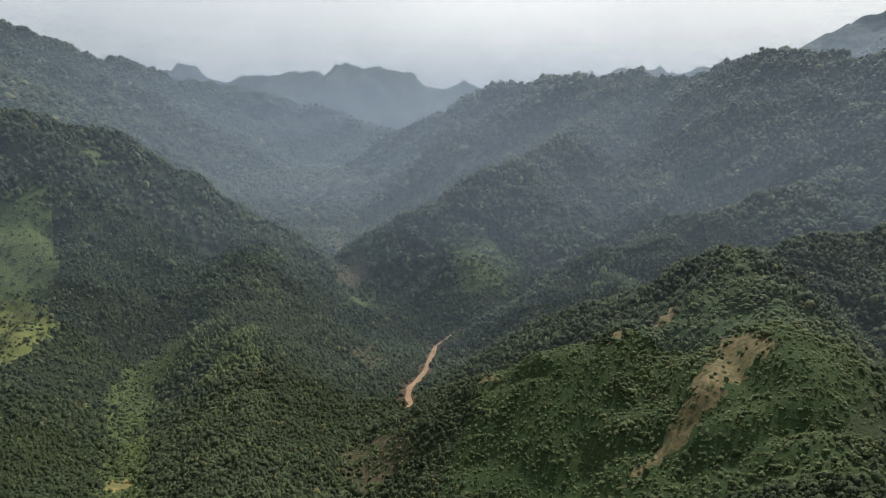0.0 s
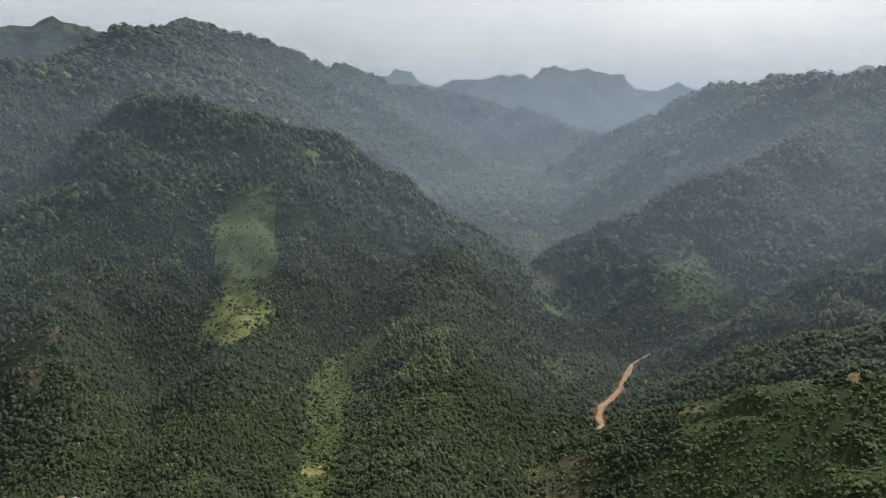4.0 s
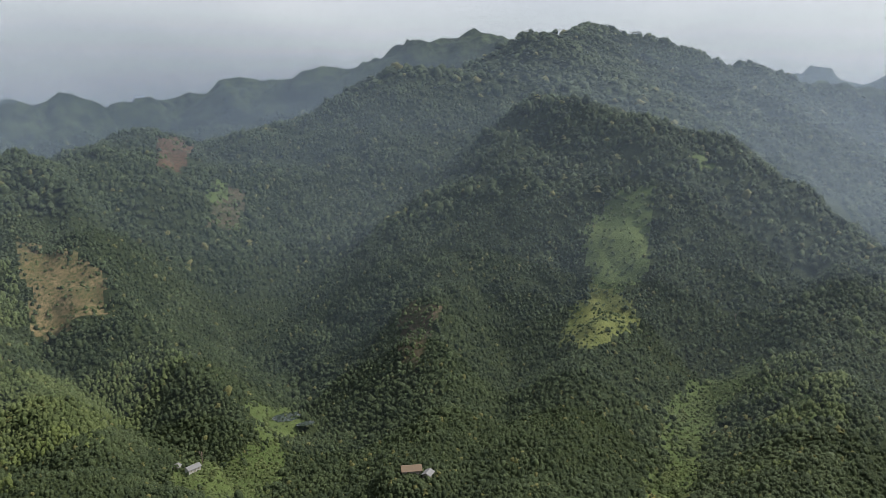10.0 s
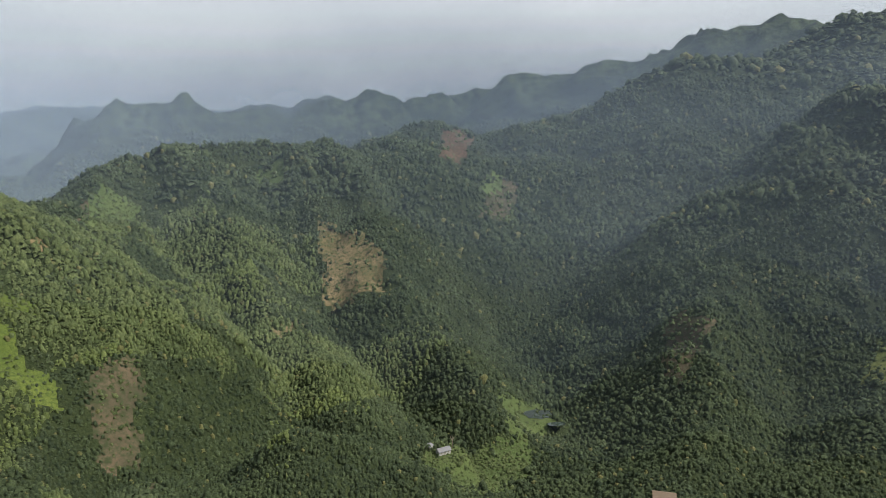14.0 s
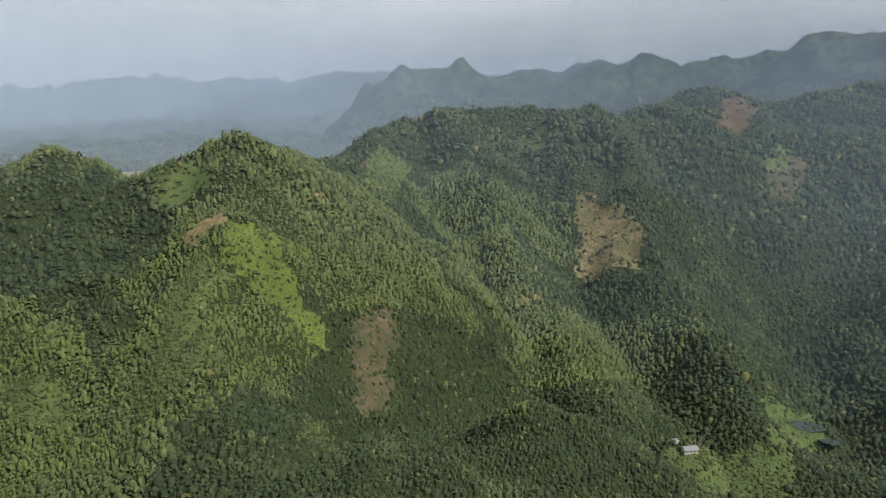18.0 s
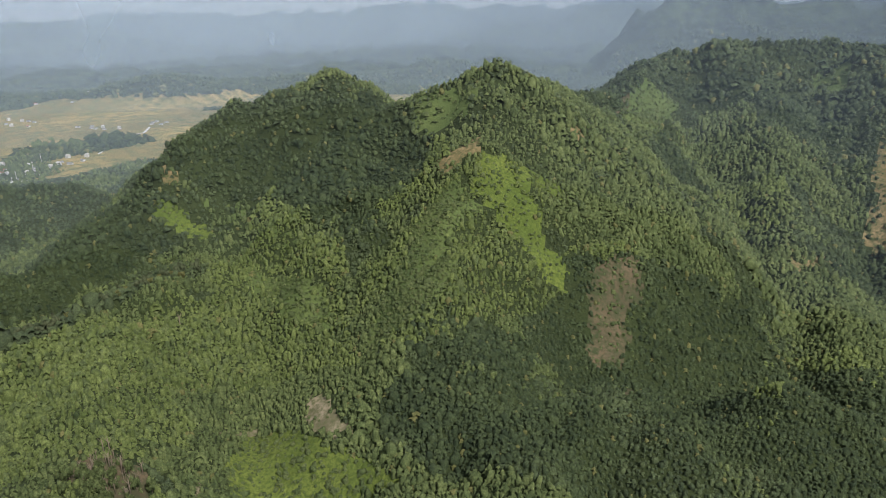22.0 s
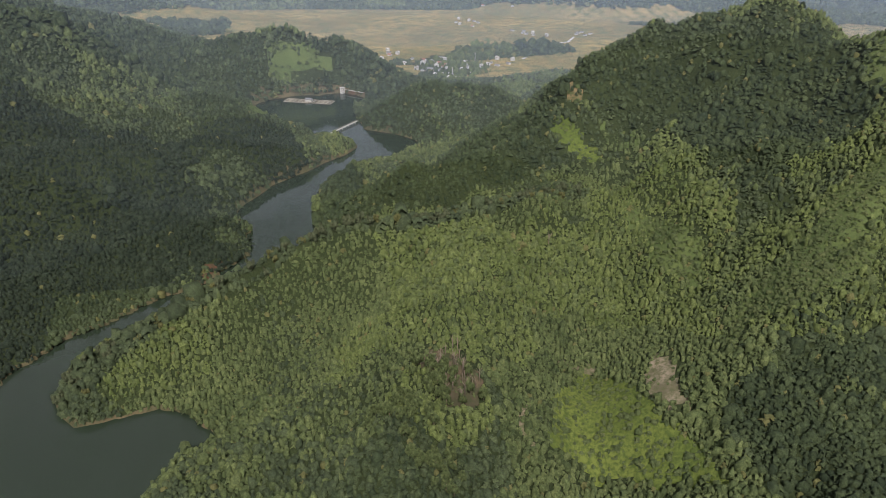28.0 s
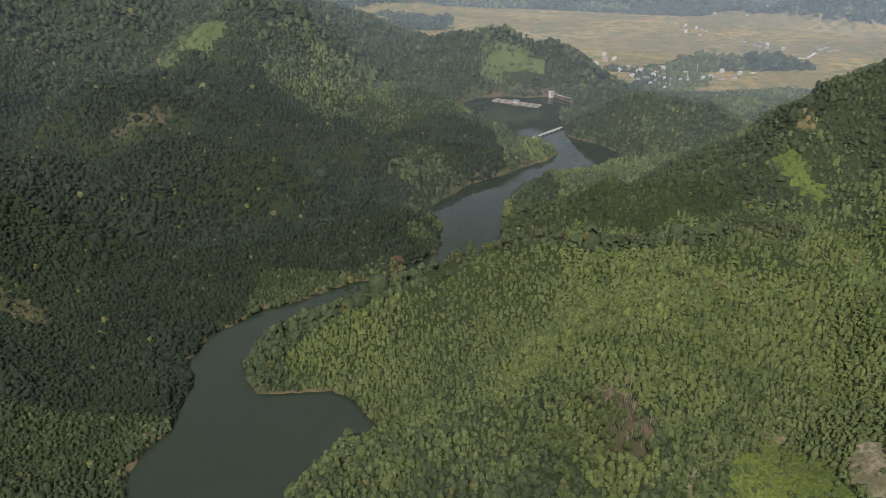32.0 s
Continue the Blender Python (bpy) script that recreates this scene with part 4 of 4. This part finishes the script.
def house(m, long, deep, tall, roof_mat, wall_mat, label, group="", storeys=1, pitch=0.45):
    h = thing("house", m, label, "house", group)
    bm = box(-long / 2, long / 2, -deep / 2, deep / 2, -1.2, tall)
    for sx in (-1, 1):
        v = [bm.verts.new(p) for p in ((sx * long / 2, -deep / 2, tall), (sx * long / 2, deep / 2, tall), (sx * long / 2, 0, tall + pitch * deep / 2))]
        bm.faces.new(v)
    part("wall", bm, wall_mat, h)
    part("roof", gable(bmesh.new(), -long / 2 - 0.6, long / 2 + 0.6, -deep / 2 - 0.7, deep / 2 + 0.7, tall - 0.25, tall + pitch * deep / 2 + 0.2), roof_mat, h)
    for side in (-1, 1):
        y = side * (deep / 2 + 0.03)
        if side < 0:
            part("door", box(-0.5, 0.5, y - 0.03, y + 0.03, 0, 2.1), WOOD, h, "dark wooden door")
        for s in range(storeys):
            for x in (-long * 0.3, long * 0.3):
                w = part("window", box(x - 0.55, x + 0.55, y - 0.04, y + 0.04, 0.9 + 2.9 * s, 2.1 + 2.9 * s), WOOD, h, "small shuttered window")
                part("sill", box(x - 0.65, x + 0.65, y - 0.1, y + 0.1, 0.78 + 2.9 * s, 0.88 + 2.9 * s), CONCRETE, w)
    return h


def at(x, y, turn=0.0, lift=0.0, scale=1.0):
    return pose(x, y, land(x, y) + lift, 0, 0, turn) @ Matrix.Scale(scale, 4)


# farmsteads in the bowl
house(at(60, 333, 24, 0.2, 0.8), 9.5, 5.5, 3.0, TIN, PALE_WALL, "low farmhouse under a pale weathered tin roof in a clearing")
house(at(52, 339, 60, 0.2, 0.8), 5, 4, 2.5, TIN, WOOD, "small wooden shed with a whitish tin roof beside the farmhouse")
house(at(160, 250, -18, 0.2), 10, 6, 2.8, BROWN_ROOF, WOOD, "brown thatched farmhouse among trees at the slope's foot")
house(at(166, 242, 40, 0.2), 5, 4, 2.4, TIN, WOOD, "small grey tin-roofed shed by the thatched farmhouse")


def pond(x, y, a, b, z, label):
    bm = bmesh.new()
    ring = [bm.verts.new((x + a * math.cos(k * math.pi / 12) * (1 + 0.12 * math.sin(k * 1.3)), y + b * math.sin(k * math.pi / 12) * (1 + 0.1 * math.cos(k * 2.1)), z)) for k in range(24)]
    bm.faces.new(ring)
    mesh = bpy.data.meshes.new("pond")
    bm.to_mesh(mesh)
    bm.free()
    mesh.materials.append(WATER)
    tagged(new("pond", mesh), label, "pond", kind="structure")


pond(141, 434, 12, 8, -31.2, "small dark fish pond on the valley floor")
pond(150, 416, 7, 3.5, -31.0, "narrow muddy pool below the fish pond")

# clay road up the eastern valley
bm = bmesh.new()
line = [Vector((x, y, 0)) for x, y in ROAD]
steps = [a.lerp(b, k / 6) for a, b in zip(line, line[1:]) for k in range(6)] + [line[-1]]
rows = []
for i, p in enumerate(steps):
    d = (steps[min(i + 1, len(steps) - 1)] - steps[max(i - 1, 0)]).normalized()
    side = Vector((-d.y, d.x, 0))
    w = 1.9 + 0.4 * math.sin(i * 0.9)
    row = []
    for k in (-1, -0.5, 0, 0.5, 1):
        q = p + side * w * k
        row.append(bm.verts.new((q.x, q.y, land(p.x, p.y) + 0.9 - 0.12 * abs(k))))
    for k, e in ((-1, -1), (1, 1)):
        q = p + side * (w + 1.8) * k
        row.insert(0 if k < 0 else len(row), bm.verts.new((q.x, q.y, land(q.x, q.y) - 1.5)))
    rows.append(row)
for a, b in zip(rows, rows[1:]):
    for k in range(len(a) - 1):
        bm.faces.new((a[k], b[k], b[k + 1], a[k + 1]))
mesh = bpy.data.meshes.new("clay_road")
bmesh.ops.recalc_face_normals(bm, faces=bm.faces)
bm.to_mesh(mesh)
bm.free()
mesh.materials.append(ROADMAT)
tagged(new("road", mesh), "steep orange clay road cut into the valley side", "road", kind="structure")

# footbridge over the lake's narrows
A, B = Vector((-624, 98, 0)), Vector((-663, 138, 0))
span, turn = (B - A).length, math.degrees(math.atan2(B.y - A.y, B.x - A.x))
bridge = thing("footbridge", pose(A.x, A.y, 0, 0, 0, turn), "long narrow pale footbridge on posts across the narrows", "bridge")
part("deck", box(-3, span + 3, -0.9, 0.9, 1.5, 1.8, bevel=0.05), CONCRETE, bridge)
for s in (-1, 1):
    part("handrail", box(-3, span + 3, s * 0.85 - 0.04, s * 0.85 + 0.04, 2.7, 2.8), WOOD, bridge)
for k in range(10):
    x = 2 + k * (span - 4) / 9
    part("pier", box(x - 0.25, x + 0.25, -0.7, 0.7, -6, 1.5), CONCRETE, bridge)
    for s in (-1, 1):
        part("post", box(x - 0.05, x + 0.05, s * 0.85 - 0.05, s * 0.85 + 0.05, 1.8, 2.75), WOOD, bridge)

# dam with its sluice tower
A, B = Vector((-800, 150, 0)), Vector((-757, 182, 0))
span, turn = (B - A).length, math.degrees(math.atan2(B.y - A.y, B.x - A.x))
dam = thing("dam", pose(A.x, A.y, 0, 0, 0, turn), "low concrete dam with a stone-faced slope", "dam")
bm = bmesh.new()
v = [bm.verts.new(p) for x in (-6, span + 6) for p in ((x, -9, -6), (x, -2, 3.2), (x, 2, 3.2), (x, 9, -6))]
for f in ((0, 1, 5, 4), (1, 2, 6, 5), (2, 3, 7, 6), (0, 3, 2, 1), (4, 5, 6, 7)):
    bm.faces.new([v[i] for i in f])
part("embankment", bm, REDSOIL, dam)
part("parapet", box(-6, span + 6, -2.2, -1.7, 3.2, 4.1), CONCRETE, dam)
part("crest_road", box(-6, span + 6, -1.7, 2.0, 3.2, 3.35), CONCRETE, dam)
tower = thing("sluice_tower", pose(-789, 151, 0, 0, 0, turn), "white sluice tower with a flat roof beside the dam", "tower")
part("shaft", box(-2, 2, -2, 2, -6, 6.5, bevel=0.1), PALE_WALL, tower)
part("roof", box(-2.6, 2.6, -2.6, 2.6, 6.5, 6.9, bevel=0.05), CONCRETE, tower)
for s in (-1, 1):
    part("window", box(s * 2.02 - 0.04, s * 2.02 + 0.04, -0.6, 0.6, 3.6, 5.2), WOOD, tower)

# floating fish farm
farm = thing("fish_farm", pose(-764, 108, 0.05, 0, 0, 58), "floating rafts of fish cages round a white cabin", "raft")
for i in range(-5, 6):
    part("beam", box(i * 5.5 - 0.3, i * 5.5 + 0.3, -6.5, 6.5, 0, 0.45), WOOD, farm)
for j in (-6.5, -2.2, 2.2, 6.5):
    part("walkway", box(-28, 28, j - 0.45, j + 0.45, 0.1, 0.5), WOOD, farm)
part("cabin", box(-3.5, 3.5, -2.5, 2.5, 0.4, 3.0, bevel=0.08), PALE_WALL, farm)
part("cabin_roof", gable(bmesh.new(), -4, 4, -3.2, 3.2, 2.9, 4.2), TIN, farm)

# the village under the plain's edge
rng = random.Random(4)
KINDS = []
for roof, wall, lo, de, ta, st, words in ((TIN, PALE_WALL, 10, 7, 3.2, 1, "single-storey village house with a grey tin roof"), (TILE_RED, PALE_WALL, 11, 7, 3.3, 1, "village house with a faded red tile roof"),
                                          (CONCRETE, PALE_WALL, 7, 9, 6.4, 2, "two-storey whitewashed village house"), (TIN, CONCRETE, 13, 6, 3.0, 1, "long low village shed with a tin roof")):
    KINDS.append((roof, wall, lo, de, ta, st, words))
first = {}
SPOTS = []
for cx, cy, sx, sy, n in ((-1060, 350, 36, 22, 16), (-1010, 372, 22, 20, 12), (-975, 355, 14, 12, 6), (-1030, 445, 14, 20, 5), (-1290, 630, 30, 14, 7), (-1480, 570, 30, 14, 7), (-1255, 735, 30, 20, 5), (-1690, 750, 60, 40, 8), (-1120, 330, 30, 18, 5)):
    for _ in range(n):
        for _ in range(20):
            x, y = cx + rng.gauss(0, sx), cy + rng.gauss(0, sy)
            if all((x - a) ** 2 + (y - b) ** 2 > 169 for a, b in SPOTS):
                break
        SPOTS.append((x, y))
for x, y in SPOTS:
    k = rng.choice((0, 0, 1, 2, 2, 3))
    m = at(x, y, rng.choice((20, 110, 35, 125)) + rng.uniform(-12, 12), 0.3, 0.8)
    if k in first:
        copy_thing(first[k], m)
    else:
        roof, wall, lo, de, ta, st, words = KINDS[k]
        first[k] = house(m, lo, de, ta, roof, wall, words + " among gardens", "village houses", st)
for i, (x, y) in enumerate(((-868, 300), (-961, 349), (-1003, 388), (-1050, 420))):
    mast = thing("power_pole", at(x, y, 30), "tall pale concrete power pole with a crossarm", "pole", "power poles")
    part("pole", rod([(0, 0, -1), (0, 0, 15)], [0.4, 0.24], 8), CONCRETE, mast)
    part("crossarm", box(-1.6, 1.6, -0.12, 0.12, 13.6, 13.9), WOOD, mast)
    for s in (-1.4, 0, 1.4):
        part("insulator", rod([(s, 0, 13.9), (s, 0, 14.4)], [0.12, 0.08], 6), PALE_WALL, mast)

# field road over the plain
bm = bmesh.new()
line = [Vector(p) for p in ((-1040, 500, 0), (-1083, 537, 0), (-1126, 580, 0), (-1161, 612, 0), (-1169, 652, 0), (-1230, 700, 0))]
steps = [a.lerp(b, k / 8) for a, b in zip(line, line[1:]) for k in range(8)]
rows = []
for i, p in enumerate(steps):
    d = (steps[min(i + 1, len(steps) - 1)] - steps[max(i - 1, 0)]).normalized()
    side = Vector((-d.y, d.x, 0)) * 2.4
    rows.append([bm.verts.new((*(p + side * k).xy, land(p.x, p.y) + 0.8)) for k in (-1, 1)])
for a, b in zip(rows, rows[1:]):
    bm.faces.new((a[0], b[0], b[1], a[1]))
mesh = bpy.data.meshes.new("field_road")
bm.to_mesh(mesh)
bm.free()
mesh.materials.append(CONCRETE)
tagged(new("field_road", mesh), "pale lane winding between the ripe paddies", "road", kind="structure")


# ---- single trees that stand out ----
def leaf_cloud(seed, lumps, spread, flat_top=0.8, leaf=0.95, count=20):
    """A crown of many small leaf clumps, uneven and with gaps."""
    r = np.random.default_rng(seed)
    bm = bmesh.new()
    for _ in range(lumps):
        c = r.normal(0, spread, 3) * (1, 1, flat_top)
        size = r.uniform(0.5, 0.95)
        for _ in range(count):
            d = r.normal(size=3)
            d /= np.linalg.norm(d)
            p = Vector(c + d * size * r.uniform(0.75, 1.05))
            n = Vector(d + r.normal(0, 0.5, 3)).normalized()
            s = n.orthogonal().normalized()
            u = n.cross(s)
            k = leaf * r.uniform(0.6, 1.2)
            a = r.uniform(0, 6.28)
            s, u = s * math.cos(a) + u * math.sin(a), u * math.cos(a) - s * math.sin(a)
            tip = [bm.verts.new(p + k * (s * x + u * y) + n * z * k) for x, y, z in ((-0.5, -0.3, -0.1), (0.5, -0.35, -0.1), (0.35, 0.4, -0.15), (-0.3, 0.45, -0.1), (0, 0, 0.15))]
            for i in range(4):
                bm.faces.new((tip[i], tip[(i + 1) % 4], tip[4]))
    return bm


def make_tree(seed, m, mat, label, category="tree", group="", tall=6.5, bare=False, crown=1.9, slim=False):
    r = random.Random(seed)
    t = thing("dead_tree" if bare else "broadleaf_tree", m, label, category, group)
    lean = (r.uniform(-0.3, 0.3), r.uniform(-0.3, 0.3))
    trunk = part("trunk", rod([(0, 0, -0.8), (lean[0] * 0.4, lean[1] * 0.4, tall * 0.4), (lean[0], lean[1], tall * 0.75)], [0.22, 0.16, 0.08]), BARK, t, smooth=True)
    for k in range(4):
        a = k * 1.57 + r.uniform(-0.4, 0.4)
        z = tall * r.uniform(0.42, 0.6)
        part("limb", rod([(lean[0] * 0.5, lean[1] * 0.5, z), (math.cos(a) * 0.7, math.sin(a) * 0.7, z + 0.9), (math.cos(a) * 1.3, math.sin(a) * 1.3, z + (2.2 if bare else 1.5))], [0.09, 0.06, 0.03], 5), BARK, t)
    if not bare:
        bm = leaf_cloud(seed, 8, 0.62)
        for v in bm.verts:
            v.co = Vector((v.co.x * crown * 0.75, v.co.y * crown * 0.75, v.co.z * crown * 1.15 + tall * (0.78 if slim else 0.55)))
        part("crown", bm, mat, t)
    return t


def open_ground(x, y):
    x, y = np.array([float(x)]), np.array([float(y)])
    return int(cover_of(x, y, height(x, y))[0]) != 0


rng = random.Random(12)
MODELS = {}


def plant(sort, x, y, scale=1.0):
    if sort not in MODELS:
        mat, label, bare, tall, group = TREES[sort]
        MODELS[sort] = make_tree(len(MODELS) + 3, at(x, y, rng.uniform(0, 360), 0, scale), mat, label, group=group, tall=tall, bare=bare, slim=sort == "grove_a")
    else:
        copy_thing(MODELS[sort], at(x, y, rng.uniform(0, 360), 0, scale))


TREES = {
    "crest_a": (LEAF_DARK, "tall dark broadleaf tree standing up from the crest", False, 7.5, "crest trees"),
    "crest_b": (LEAF_MIX, "spreading green tree on the hill crest", False, 6.0, "crest trees"),
    "crest_c": (LEAF_DARK, "slender tree with a small ragged crown on the skyline", False, 9.0, "crest trees"),
    "row_a": (LEAF_OLIVE, "olive green tree in the row along the ridge", False, 6.0, "ridge row trees"),
    "row_b": (LEAF_YELLOW, "yellowish tree in the row along the ridge", False, 5.5, "ridge row trees"),
    "grove_a": (LEAF_LIGHT, "slim planted tree with a bare dark trunk", False, 7.0, "grove trees"),
    "dead": (BARK, "dead pale tree with bare limbs", True, 7.0, "dead trees"),
}
for name, gap, size in (("west_crest", 8, 0.6), ("east_crest", 14, 1.25), ("field_hill", 12, 1.2), ("bowl_rim", 16, 1.2)):
    line = RIDGES[name][2]
    for a, b in zip(line, line[1:]):
        for k in range(int(math.hypot(b[0] - a[0], b[1] - a[1]) / gap)):
            if rng.random() < 0.6:
                u = rng.random()
                if open_ground(a[0] + (b[0] - a[0]) * u, a[1] + (b[1] - a[1]) * u):
                    continue
                plant(rng.choice(("crest_a", "crest_b", "crest_c")), a[0] + (b[0] - a[0]) * u + rng.gauss(0, 5), a[1] + (b[1] - a[1]) * u + rng.gauss(0, 5), size * rng.uniform(0.6, 1.25))
line = RIDGES["wood_ridge"][2]
for a, b in zip(line, line[1:]):
    for k in range(int(math.hypot(b[0] - a[0], b[1] - a[1]) / 4.2)):
        u = rng.random()
        plant(rng.choice(("row_a", "row_a", "row_b")), a[0] + (b[0] - a[0]) * u + rng.gauss(0, 3.0), a[1] + (b[1] - a[1]) * u + rng.gauss(0, 3.0), rng.uniform(0.8, 1.15))
for cx, cy, s, n in ((-171, 43, 6, 22), (-147, 49, 6, 18), (-185, 62, 9, 24)):
    for _ in range(n):
        plant("grove_a", cx + rng.gauss(0, s), cy + rng.gauss(0, s), rng.uniform(0.65, 0.95))
for x, y, s in ((508, 337, 1.6), (-192, 70, 0.7), (-196, 66, 0.6), (-188, 72, 0.7), (-190, 63, 0.6), (-199, 74, 0.7), (-290, 160, 0.9), (66, 338, 1.0), (-186, 78, 0.6)):
    plant("dead", x, y, s)
for _ in range(34):
    u, v = rng.uniform(-0.9, 0.9), rng.uniform(-0.9, 0.9)
    plant("dead", -187 + 12 * u - 5 * v, 67 + 2 * u + 8 * v, rng.uniform(0.35, 0.7))
